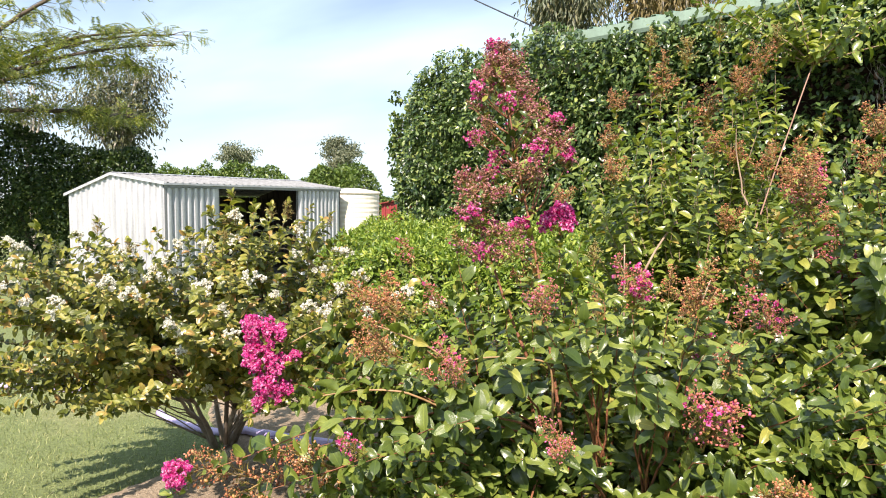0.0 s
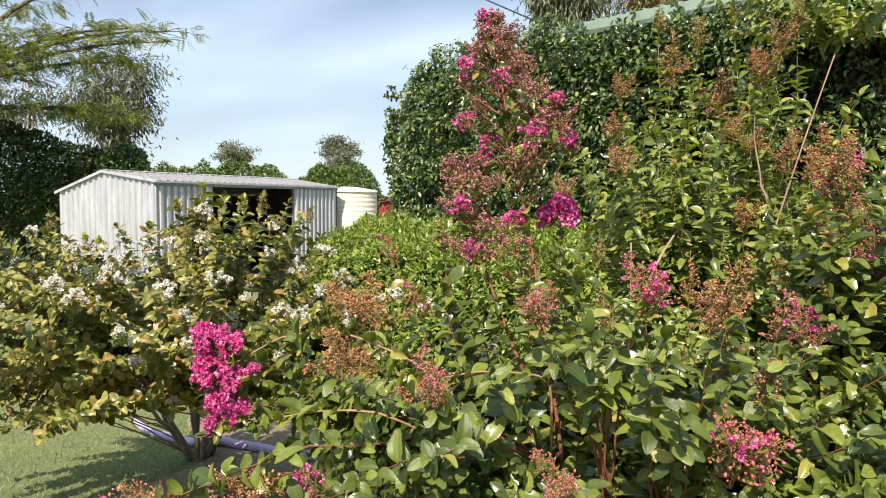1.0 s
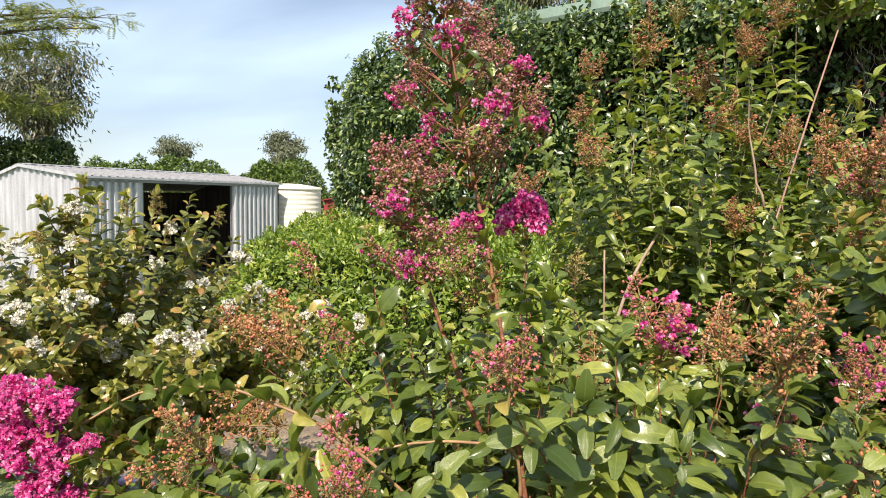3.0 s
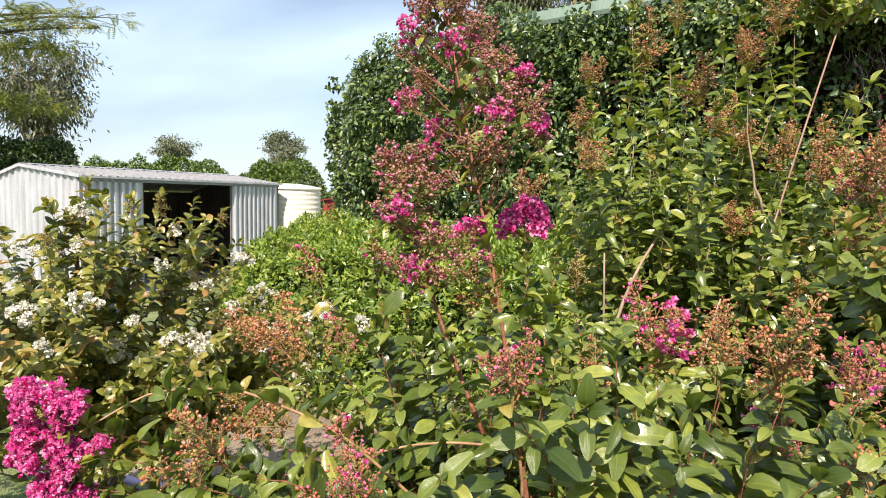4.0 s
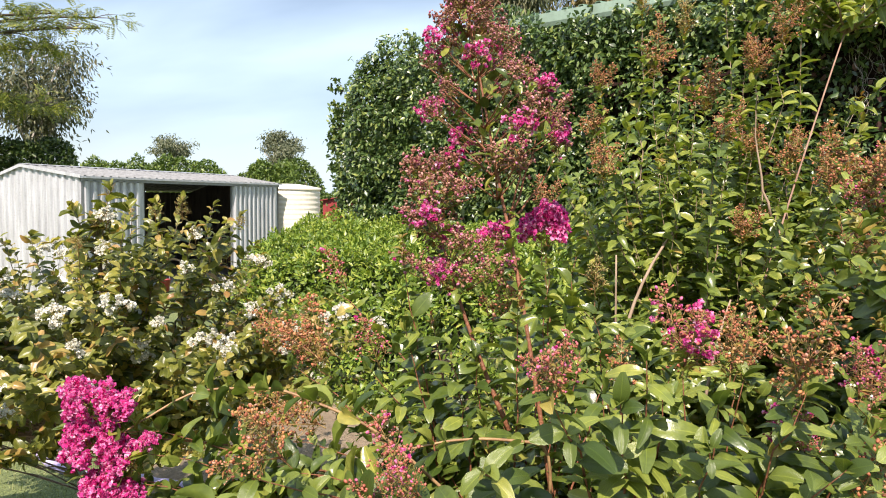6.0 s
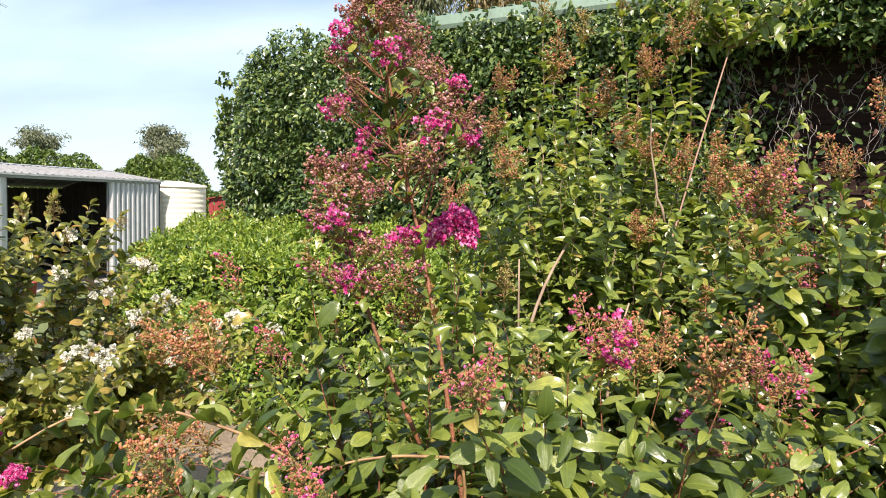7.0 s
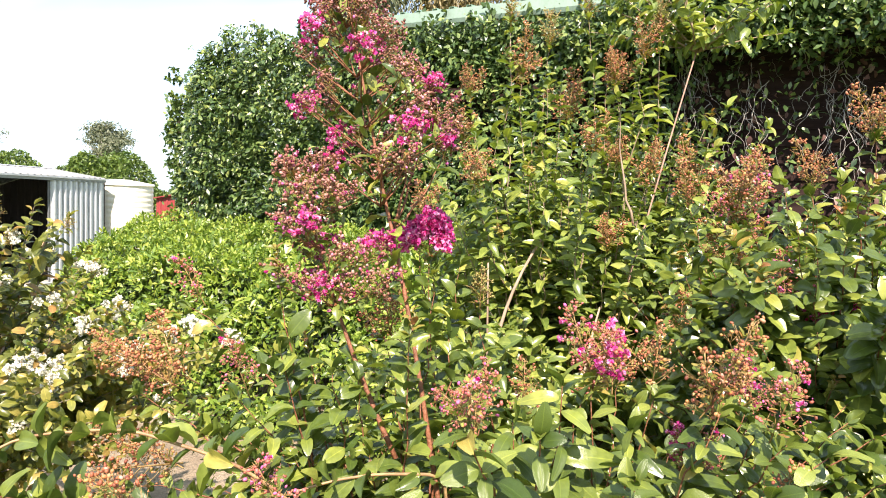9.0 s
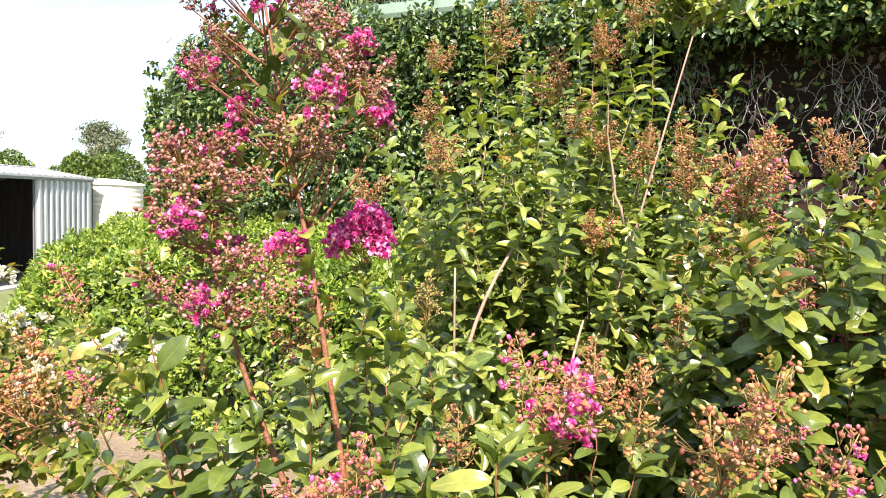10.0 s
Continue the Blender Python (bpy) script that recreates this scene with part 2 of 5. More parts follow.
LAWN, SOIL = ground_material(), soil_material()
ZINC = steel_material("pale zinc sheet", (0.58, 0.59, 0.62), (0.68, 1.08))
ZINC_ROOF = steel_material("weathered zinc roof sheet", (0.24, 0.245, 0.25), (0.6, 1.15), 0.7, 0.0)
# Far and back shed walls: the dimness inside is put into the colour.
DIM_SHEET = steel_material("dull sheet darkened for the dim inside", (0.075, 0.06, 0.055), (0.6, 1.2), 0.7, 0.0)
STEEL_DARK = steel_material("grey steel channel", (0.26, 0.27, 0.28))
CREAM = steel_material("cream tank steel", (0.78, 0.72, 0.62), (0.9, 1.03), 0.5, 0.0)
RED_STEEL = steel_material("faded red steel", (0.27, 0.035, 0.035), (0.75, 1.1), 0.5, 0.0)
GREEN_STEEL = steel_material("pale green painted steel", (0.205, 0.285, 0.225), (0.85, 1.08), 0.45, 0.0)
GREEN_ROOF = steel_material("green roof steel", (0.17, 0.27, 0.20), (0.8, 1.08), 0.5, 0.0)
BOARD = plain_material("dark stained weatherboard", [(0.3, (0.018, 0.010, 0.009)), (0.7, (0.042, 0.024, 0.021))], 4, 0.8, bumps=0.4, fine=60, stretch=(0.3, 1, 6))
BOARD.node_tree.nodes["Principled BSDF"].inputs["Specular IOR Level"].default_value = 0.08
BEAM = plain_material("weathered cream beam", [(0.3, (0.30, 0.25, 0.17)), (0.7, (0.45, 0.39, 0.28))], 6, 0.75)
LILAC = plain_material("lilac plastic pipe", [(0.3, (0.34, 0.27, 0.46)), (0.7, (0.48, 0.41, 0.60))], 9, 0.5, bumps=0.15)
CABLE = plain_material("black cable", [(0.3, (0.02, 0.02, 0.02)), (0.7, (0.04, 0.04, 0.04))], 9, 0.6)
WHITE_PAINT = plain_material("chalky white paint", [(0.3, (0.62, 0.62, 0.60)), (0.7, (0.82, 0.82, 0.80))], 12, 0.6, bumps=0.2)
CONCRETE = plain_material("grey concrete", [(0.3, (0.28, 0.27, 0.25)), (0.7, (0.42, 0.40, 0.37))], 4, 0.9, bumps=0.5)


# ---- mesh tools ----
rng = np.random.default_rng(7)


def reseed(k):
    """Every thing grows from a seed of its own."""
    global rng
    rng = np.random.default_rng(k)



def norm(v):
    v = np.asarray(v, float)
    return v / np.maximum(np.linalg.norm(v, axis=-1, keepdims=True), 1e-9)


def mesh_of(name, verts, faces, mat, smooth=True):
    """A mesh from arrays; faces all with the same count of corners, or a list."""
    me = bpy.data.meshes.new(name)
    verts = np.asarray(verts, np.float32)
    if isinstance(faces, np.ndarray):
        k = faces.shape[1]
        me.vertices.add(len(verts))
        me.vertices.foreach_set("co", verts.ravel())
        me.loops.add(faces.size)
        me.loops.foreach_set("vertex_index", faces.ravel().astype(np.int32))
        me.polygons.add(len(faces))
        me.polygons.foreach_set("loop_start", np.arange(0, faces.size, k, dtype=np.int32))
        me.update(calc_edges=True)
    else:
        me.from_pydata(verts.tolist(), [], faces)
    me.polygons.foreach_set("use_smooth", np.full(len(me.polygons), smooth))
    me.materials.append(mat)
    me.update()
    return me


def thing(name, label, category, at=(0, 0, 0), group="", kind=""):
    ob = new(name)
    ob.location = at
    ob.empty_display_size = 0.1
    return tagged(ob, label, category, group, kind)


def part(name, me, parent=None, label="", kind="", m=None):
    ob = new(name, me)
    if parent is not None:
        ob.parent = parent
        if m is None:
            m = Matrix.Translation(-Vector(parent.location)) if parent.parent is None else Matrix()
    if m is not None:
        ob.matrix_basis = m
    return tagged(ob, label, "", "", kind)


class Soup:
    """Gathers geometry of one part."""

    def __init__(self):
        self.v, self.f, self.n = [], [], 0

    def add(self, verts, faces):
        self.v.append(np.asarray(verts, float))
        self.f += [[i + self.n for i in f] for f in faces]
        self.n += len(verts)
        return self

    def box(self, lo, hi, turn=None):
        (a, b, c), (d, e, f) = lo, hi
        v = np.array([(x, y, z) for x in (a, d) for y in (b, e) for z in (c, f)], float)
        if turn is not None:
            v = turn(v)
        return self.add(v, [(0, 1, 3, 2), (4, 6, 7, 5), (0, 4, 5, 1), (2, 3, 7, 6), (0, 2, 6, 4), (1, 5, 7, 3)])

    def tube(self, pts, radii, sides=6):
        pts = np.asarray(pts, float)
        radii = np.broadcast_to(radii, len(pts))
        tang = norm(np.gradient(pts, axis=0))
        up = np.array((0, 0, 1.0)) if abs(tang[0][2]) < 0.9 else np.array((1.0, 0, 0))
        side = norm(np.cross(tang, up))
        top = np.cross(side, tang)
        a = np.linspace(0, 2 * np.pi, sides, endpoint=False)
        ring = np.cos(a)[None, :, None] * side[:, None] + np.sin(a)[None, :, None] * top[:, None]
        v = (pts[:, None] + ring * np.asarray(radii)[:, None, None]).reshape(-1, 3)
        f = []
        for i in range(len(pts) - 1):
            for j in range(sides):
                k = (j + 1) % sides
                f.append((i * sides + j, i * sides + k, (i + 1) * sides + k, (i + 1) * sides + j))
        f.append(tuple(range(sides))[::-1])
        f.append(tuple((len(pts) - 1) * sides + j for j in range(sides)))
        return self.add(v, f)

    def mesh(self, name, mat, smooth=True):
        return mesh_of(name, np.concatenate(self.v), self.f, mat, smooth)


def leaf_shape(length, width, rows=5, fold=0.25, curl=0.25, widest=0.52, cols=2, wave=0.0):
    """A blade along +y, its upper side +z: verts and quads."""
    v, f = [], []
    for i in range(rows + 1):
        t = 0.5 * i / rows + 0.25 * (1 - math.cos(math.pi * i / rows))
        w = width / 2 * math.sin(math.pi * min(0.975, max(0.012, t)) ** (math.log(0.5) / math.log(widest))) ** 0.52
        y, z = length * t, -curl * length * t * t
        for j in range(cols + 1):
            s = 2 * j / cols - 1
            round_off = 0.45 * w * s * s if cols > 2 else 0.0
            v.append((s * w, y, z + abs(s) * w * fold * (1.6 if cols > 2 else 1) - round_off + wave * length * abs(s) * math.sin(9 * t + 2 * s)))
    for i in range(rows):
        for j in range(cols):
            a = i * (cols + 1) + j
            f.append((a, a + 1, a + cols + 2, a + cols + 1))
    return np.array(v), np.array(f)


def far_leaf(length, width, fold=0.3):
    return np.array([(0, 0, 0), (width / 2, length * 0.45, fold * width / 2), (0, length, -0.15 * length), (-width / 2, length * 0.45, fold * width / 2)]), np.array([(0, 1, 2), (0, 2, 3)])


def aim(pos, along, up, size):
    """Turns and places for blades: their length along `along`, their upper side towards `up`."""
    y = norm(along)
    x = norm(np.cross(y, up))
    z = np.cross(x, y)
    r = np.stack([x, y, z], -1) * np.broadcast_to(size, len(pos))[:, None, None]
    return r, np.asarray(pos, float)


def strew(name, shape, r, pos, mat):
    v, f = shape
    verts = (np.einsum("kij,nj->kni", r, v) + pos[:, None]).reshape(-1, 3)
    faces = (f[None] + (np.arange(len(pos)) * len(v))[:, None, None]).reshape(-1, f.shape[1])
    me = mesh_of(name, verts, faces, mat)
    return ribbed_blade(me, np.tile(np.isclose(v[:, 0], 0), len(pos)))


def ribbed_blade(me, mid):
    """Marks the midrib of blades."""
    me.attributes.new("rib", "FLOAT", "POINT").data.foreach_set("value", np.asarray(mid, np.float32))
    return me


def jitter(n, s=1.0):
    return rng.normal(0, s, (n, 3))


def bezier(a, b, c, n):
    t = np.linspace(0, 1, n)[:, None]
    return (1 - t) ** 2 * np.asarray(a) + 2 * t * (1 - t) * np.asarray(b) + t * t * np.asarray(c)


def ease(a, b, v):
    t = np.clip((np.asarray(v, float) - a) / (b - a), 0, 1)
    return t * t * (3 - 2 * t)


def ground_z(x, y):
    """The land falls gently away from the garden bed towards the shed."""
    d = np.hypot(x, y)
    return 0.10 - 0.50 * ease(3.0, 13.0, d) - 0.01 * np.maximum(d - 13, 0) * (d < 60) - 0.47 * (d >= 60)


# ---- ground ----
def lattice(xs, ys, height):
    gx, gy = np.meshgrid(xs, ys, indexing="ij")
    v = np.stack([gx, gy, height(gx, gy)], -1).reshape(-1, 3)
    n = len(ys)
    i, j = np.meshgrid(np.arange(len(xs) - 1), np.arange(n - 1), indexing="ij")
    a = (i * n + j).ravel()
    return v, np.stack([a, a + n, a + n + 1, a + 1], -1)


def lumps(x, y, s, a):
    return a * np.array([noise.noise(Vector((p * s, q * s, 3.3))) for p, q in zip(np.ravel(x), np.ravel(y))]).reshape(np.shape(x))


steps = np.concatenate([-np.geomspace(3000, 16, 14), np.arange(-15, 15.1, 0.5), np.geomspace(16, 3000, 14)])
tagged(new("ground", mesh_of("ground", *lattice(steps, steps, lambda x, y: ground_z(x, y)), LAWN)), "dry green mown lawn running out to the distance", "lawn", kind="structure")


def bed_z(x, y):
    w = lumps(x, y, 0.9, 0.35)
    left = -3.15 - 0.95 * np.clip(y - 3.0, 0, 3) + w
    edge = np.minimum(x - left, np.minimum(y - 1.6 + w, 7.0 - y + 0.33 * -x))
    return ground_z(x, y) - 0.10 + 0.15 * ease(-0.25, 0.35, edge) + lumps(x, y, 3.0, 0.03) * ease(0, 0.4, edge) + lumps(x, y, 11.0, 0.012)


tagged(new("garden_bed", mesh_of("garden_bed", *lattice(np.arange(-7.5, 4.6, 0.07), np.arange(0.8, 9.4, 0.07), bed_z), SOIL)), "bare sandy soil of the shrub bed", "garden bed", kind="structure")


def ground_cover():
    n = 60000
    d, a = np.sqrt(rng.uniform(1.5**2, 7.5**2, n)), rng.uniform(radians(100), radians(162), n)
    x, y = d * np.cos(a), d * np.sin(a)
    keep = bed_z(x, y) < ground_z(x, y) + 0.004
    x, y = x[keep], y[keep]
    pos = np.stack([x, y, ground_z(x, y) - 0.004], -1)
    r, p = aim(pos, jitter(len(pos), 0.45) + (0, 0, 0.8), jitter(len(pos)), rng.uniform(0.6, 1.3, len(pos)))
    shape = (np.array([(-0.0016, 0, 0), (0.0016, 0, 0), (0.001, 0.018, 0.003), (-0.0003, 0.03, 0.009)]), np.array([(0, 1, 2, 3)]))
    tagged(new("grass", strew("grass", shape, r, p, GRASS)), "short dry-tipped lawn grass", "grass", kind="stuff")


ground_cover()


# ---- the shed ----
def ribbed(length, height, pitch=0.19, depth=0.022, rib=0.045, top=None, flank=0.014):
    """A ribbed sheet in x-z, ribs towards -y; top(x) may bend its upper edge."""
    xs, ys = [0.0], [0.0]
    x = pitch * 0.5
    while x + rib < length:
        for dx, dy in ((-rib / 2 - flank, 0), (-rib / 2, -depth), (rib / 2, -depth), (rib / 2 + flank, 0)):
            xs.append(x + dx)
            ys.append(dy)
        x += pitch
    xs.append(length)
    ys.append(0.0)
    hi = [height if top is None else top(v) for v in xs]
    v = [(a, b, 0) for a, b in zip(xs, ys)] + [(a, b, h) for a, b, h in zip(xs, ys, hi)]
    n = len(xs)
    return np.array(v), [(i, i + 1, n + i + 1, n + i) for i in range(n - 1)]


def turned(v, degrees, at):
    c, s = math.cos(radians(degrees)), math.sin(radians(degrees))
    v = np.asarray(v, float)
    return np.stack([c * v[:, 0] - s * v[:, 1], s * v[:, 0] + c * v[:, 1], v[:, 2]], -1) + at


def solid(me, thick):
    """Gives a sheet its thickness."""
    bm = bmesh.new()
    bm.from_mesh(me)
    bmesh.ops.solidify(bm, geom=bm.faces[:], thickness=thick)
    bm.to_mesh(me)
    bm.free()
    return me


SX0, SX1, SY0, SY1, SZ = -13.62, -10.83, 9.87, 15.87, -0.42
RIDGE, EAVE, BACK = (-12.25, 2.05), 1.85, 1.62


def shed():
    top = thing("garden_shed", "pale zinc ribbed-steel garden shed with its doors slid open", "shed", (-12.2, 12.9, SZ))

    def sheet(name, length, height, degrees, at, label="", mat=ZINC, top_edge=None, **kw):
        v, f = ribbed(length, height, top=top_edge, **kw)
        return part(name, solid(Soup().add(turned(v, degrees, at), f).mesh(name, mat, False), 0.004), top, label)

    w = SX1 - SX0

    def gable(x):
        x = SX0 + x
        return (BACK + (RIDGE[1] - BACK) * (x - SX0) / (RIDGE[0] - SX0) if x < RIDGE[0] else RIDGE[1] + (EAVE - RIDGE[1]) * (x - RIDGE[0]) / (SX1 - RIDGE[0])) - SZ

    sheet("gable_wall", w, 0, 0, (SX0, SY0, SZ), top_edge=gable, depth=0.032, rib=0.05, pitch=0.165, flank=0.022)
    sheet("gable_wall", w, 0, 0, (SX0, SY1, SZ), "dull rusted far wall", DIM_SHEET, top_edge=gable)
    sheet("back_wall", SY1 - SY0, BACK - SZ - 0.03, 90, (SX0, SY0, SZ), "dull rusted back wall", DIM_SHEET)
    hi = EAVE - SZ - 0.09
    sheet("sliding_door", 1.46, hi, 90, (SX1 - 0.02, SY0 + 0.02, SZ + 0.02), "grey ribbed sliding door", depth=0.055, flank=0.022, rib=0.05, pitch=0.17)
    sheet("sliding_door", 1.80, hi, 90, (SX1 - 0.02, SY1 - 1.80, SZ + 0.02), "grey ribbed sliding door", depth=0.055, flank=0.022, rib=0.05, pitch=0.17)
    part("door_track", Soup().box((SX1 - 0.03, SY0, EAVE - 0.09), (SX1 + 0.035, SY1, EAVE - 0.02)).mesh("door_track", STEEL_DARK, False), top, "dark steel door track")
    for y in (SY0 + 0.01, SY0 + 1.47, SY1 - 1.83, SY1 - 0.05):
        part("post", Soup().box((SX1 - 0.06, y, SZ), (SX1 + 0.008 if y < SY0 + 0.1 else SX1 - 0.035, y + 0.045, EAVE - 0.09)).mesh("post", STEEL_DARK, False), top)
    for (xa, za), (xb, zb), name in (((SX1 + 0.07, EAVE - 0.01), RIDGE, "roof_sheet"), (RIDGE, (SX0 - 0.06, BACK - 0.01), "roof_sheet")):
        v, f = ribbed(SY1 - SY0 + 0.12, 1.0, pitch=0.19, depth=-0.022)
        s = v[:, 2]
        out = np.stack([xa + (xb - xa) * s, SY0 - 0.06 + v[:, 0], za + (zb - za) * s + 0.004 + v[:, 1]], -1)
        part(name, solid(Soup().add(out, f).mesh(name, ZINC_ROOF, False), 0.003), top, "weathered ribbed roof sheet")
    part("ridge_cap", Soup().add([(RIDGE[0] + dx, y, RIDGE[1] + dz) for y in (SY0 - 0.07, SY1 + 0.07) for dx, dz in ((-0.14, -0.005), (0, 0.032), (0.14, 0.012), (0.0, 0.025))], [(0, 1, 5, 4), (1, 2, 6, 5), (2, 3, 7, 6), (3, 0, 4, 7)]).mesh("ridge_cap", ZINC, False), top)
    for (xa, za), (xb, zb) in (((SX1 + 0.08, EAVE), RIDGE), ((SX0 - 0.06, BACK), RIDGE)):
        part("barge_flashing", Soup().add([(x, y, z + dz) for (x, z) in ((xa, za), (xb, zb)) for y in (SY0 - 0.075, SY0 - 0.065) for dz in (-0.035, 0.022)], [(0, 1, 5, 4), (2, 6, 7, 3), (0, 4, 6, 2), (1, 3, 7, 5), (0, 2, 3, 1), (4, 5, 7, 6)]).mesh("barge_flashing", ZINC, False), top)
    part("eave_flashing", Soup().box((SX1 + 0.06, SY0 - 0.07, EAVE - 0.035), (SX1 + 0.08, SY1 + 0.07, EAVE + 0.002)).mesh("eave_flashing", ZINC, False), top)
    part("slab", Soup().box((SX0, SY0, SZ - 0.1), (SX1 + 0.05, SY1, SZ + 0.02)).mesh("slab", CONCRETE, False), top)


shed()


def tank(at, radius, height):
    top = thing("water_tank", "cream corrugated-steel rainwater tank beside the shed", "water tank", at)
    zs = np.linspace(0, height, 90)
    rs = radius + 0.006 * np.sin(zs / 0.13 * 2 * np.pi) * (zs > 0.1)
    a = np.linspace(0, 2 * np.pi, 48, endpoint=False)
    v = np.stack([np.cos(a)[None] * rs[:, None], np.sin(a)[None] * rs[:, None], np.broadcast_to(zs[:, None], (90, 48))], -1).reshape(-1, 3)
    f = [(i * 48 + j, i * 48 + (j + 1) % 48, (i + 1) * 48 + (j + 1) % 48, (i + 1) * 48 + j) for i in range(89) for j in range(48)]
    part("tank_wall", Soup().add(v, f).mesh("tank_wall", CREAM), top, m=Matrix())
    rim = [(radius + 0.03, height - 0.05), (radius + 0.03, height + 0.005), (0.3, height + 0.10), (0.0, height + 0.11)]
    v = np.array([(r * math.cos(t), r * math.sin(t), z) for r, z in rim for t in a])
    f = [(i * 48 + j, i * 48 + (j + 1) % 48, (i + 1) * 48 + (j + 1) % 48, (i + 1) * 48 + j) for i in range(3) for j in range(48)]
    part("tank_lid", Soup().add(v, f).mesh("tank_lid", CREAM), top, m=Matrix())


tank((-11.3, 17.0, -0.5), 0.88, 2.27)


def red_shed():
    top = thing("red_shed", "small faded red steel shed beyond the tank", "shed", (-10.75, 20.6, -0.6))
    s = Soup()
    v, f = ribbed(2.6, 0, top=lambda x: 2.05 + 0.22 * (1 - abs(x - 1.3) / 1.3))
    part("front_wall", solid(s.add(turned(v, 22, (-1.0, -1.0, 0)), f).mesh("front_wall", RED_STEEL, False), 0.004), top, m=Matrix())
    v, f = ribbed(2.4, 2.05)
    part("side_wall", solid(Soup().add(turned(v, 112, (1.41, -0.03, 0)), f).mesh("side_wall", RED_STEEL, False), 0.004), top, m=Matrix())
    part("side_wall", solid(Soup().add(turned(v, 112, (-1.0, -1.0, 0)), f).mesh("side_wall", RED_STEEL, False), 0.004), top, m=Matrix())
    ridge, quads = [], []
    for x, z in ((-0.1, 2.03), (1.3, 2.31), (2.7, 2.03)):
        ridge += [(x, -0.12, z), (x, 2.5, z), (x, -0.12, z - 0.03), (x, 2.5, z - 0.03)]
    for i in (0, 4):
        quads += [(i, i + 4, i + 5, i + 1), (i + 2, i + 3, i + 7, i + 6), (i, i + 2, i + 6, i + 4), (i + 1, i + 5, i + 7, i + 3)]
    part("roof", Soup().add(turned(ridge, 22, (-1.0, -1.0, 0)), quads).mesh("roof", RED_STEEL, False), top, m=Matrix())


red_shed()


# ---- the house under its vine ----
WALL_ANGLE = -19.0
WD = np.array((math.cos(radians(WALL_ANGLE)), math.sin(radians(WALL_ANGLE)), 0))
WN = np.array((math.sin(radians(WALL_ANGLE)), -math.cos(radians(WALL_ANGLE)), 0))
W0 = np.array((-2.0, 7.68, 0))


def on_wall(s, u, z):
    """s metres along the wall, u metres in front of the vine's face, at height z."""
    s, u, z = np.broadcast_arrays(np.asarray(s, float), np.asarray(u, float), np.asarray(z, float))
    return W0 + s[..., None] * WD + u[..., None] * WN + np.stack([0 * z, 0 * z, z], -1)


def wall_box(name, s, u, z, mat, parent=None, label="", kind=""):
    v = np.array([on_wall(a, b, c) for a in s for b in u for c in z])
    me = Soup().add(v, [(0, 1, 3, 2), (4, 6, 7, 5), (0, 4, 5, 1), (2, 3, 7, 6), (0, 2, 6, 4), (1, 5, 7, 3)]).mesh(name, mat, False)
    return part(name, me, parent, label, kind)


def house():
    top = thing("house", "vine-covered house with a pale green roof edge", "house", tuple(on_wall(3, -3, 0)))
    wall = wall_box("wall", (-1.2, 9), (-0.75, -0.6), (-0.3, 3.3), BOARD, top, "dark stained timber wall")
    for i in range(22):
        z = 0.1 + i * 0.145
        v = np.array([on_wall(s, u, z + dz) for s in (-1.2, 9) for u, dz in ((-0.6, 0), (-0.575, 0), (-0.595, 0.15), (-0.6, 0.15))])
        part("weatherboard", Soup().add(v, [(0, 1, 5, 4), (1, 2, 6, 5), (2, 3, 7, 6), (3, 0, 4, 7), (0, 3, 2, 1), (4, 5, 6, 7)]).mesh("weatherboard", BOARD, False), wall, m=Matrix())
    wall_box("side_wall", (-1.2, -1.05), (-6.5, -0.6), (-0.3, 3.3), BOARD, top)
    wall_box("beam", (-1.1, 9), (-0.55, -0.36), (3.06, 3.24), BEAM, top, "cream painted verandah beam")
    for s in (0.5, 3.1, 5.6):
        wall_box("rafter", (s, s + 0.05), (-0.6, -0.34), (3.16, 3.26), BEAM, top)
    wall_box("fascia", (-1.0, 9), (-0.30, -0.27), (3.24, 3.44), GREEN_STEEL, top, "pale green fascia")
    v = []
    for s in (-1.05, 9):
        for u, z in ((-0.27, 3.46), (-0.15, 3.46), (-0.135, 3.36), (-0.15, 3.32), (-0.26, 3.32), (-0.262, 3.33), (-0.16, 3.335), (-0.155, 3.44)):
            v.append(on_wall(s, u, z))
    part("gutter", Soup().add(v, [(i, (i + 1) % 8, 8 + (i + 1) % 8, 8 + i) for i in range(8)] + [tuple(range(8))[::-1], tuple(range(8, 16))]).mesh("gutter", GREEN_STEEL, False), top, "pale green steel gutter")
    rv, rf = ribbed(10.5, 1.0, pitch=0.19, depth=-0.025)
    out = on_wall(rv[:, 0] - 1.5, -0.2 - 4.2 * rv[:, 2], 3.47 + 0.62 * rv[:, 2] + rv[:, 1])
    part("roof", solid(Soup().add(out, rf).mesh("roof", GREEN_ROOF, False), 0.004), top, "pale green ribbed steel roof")


house()


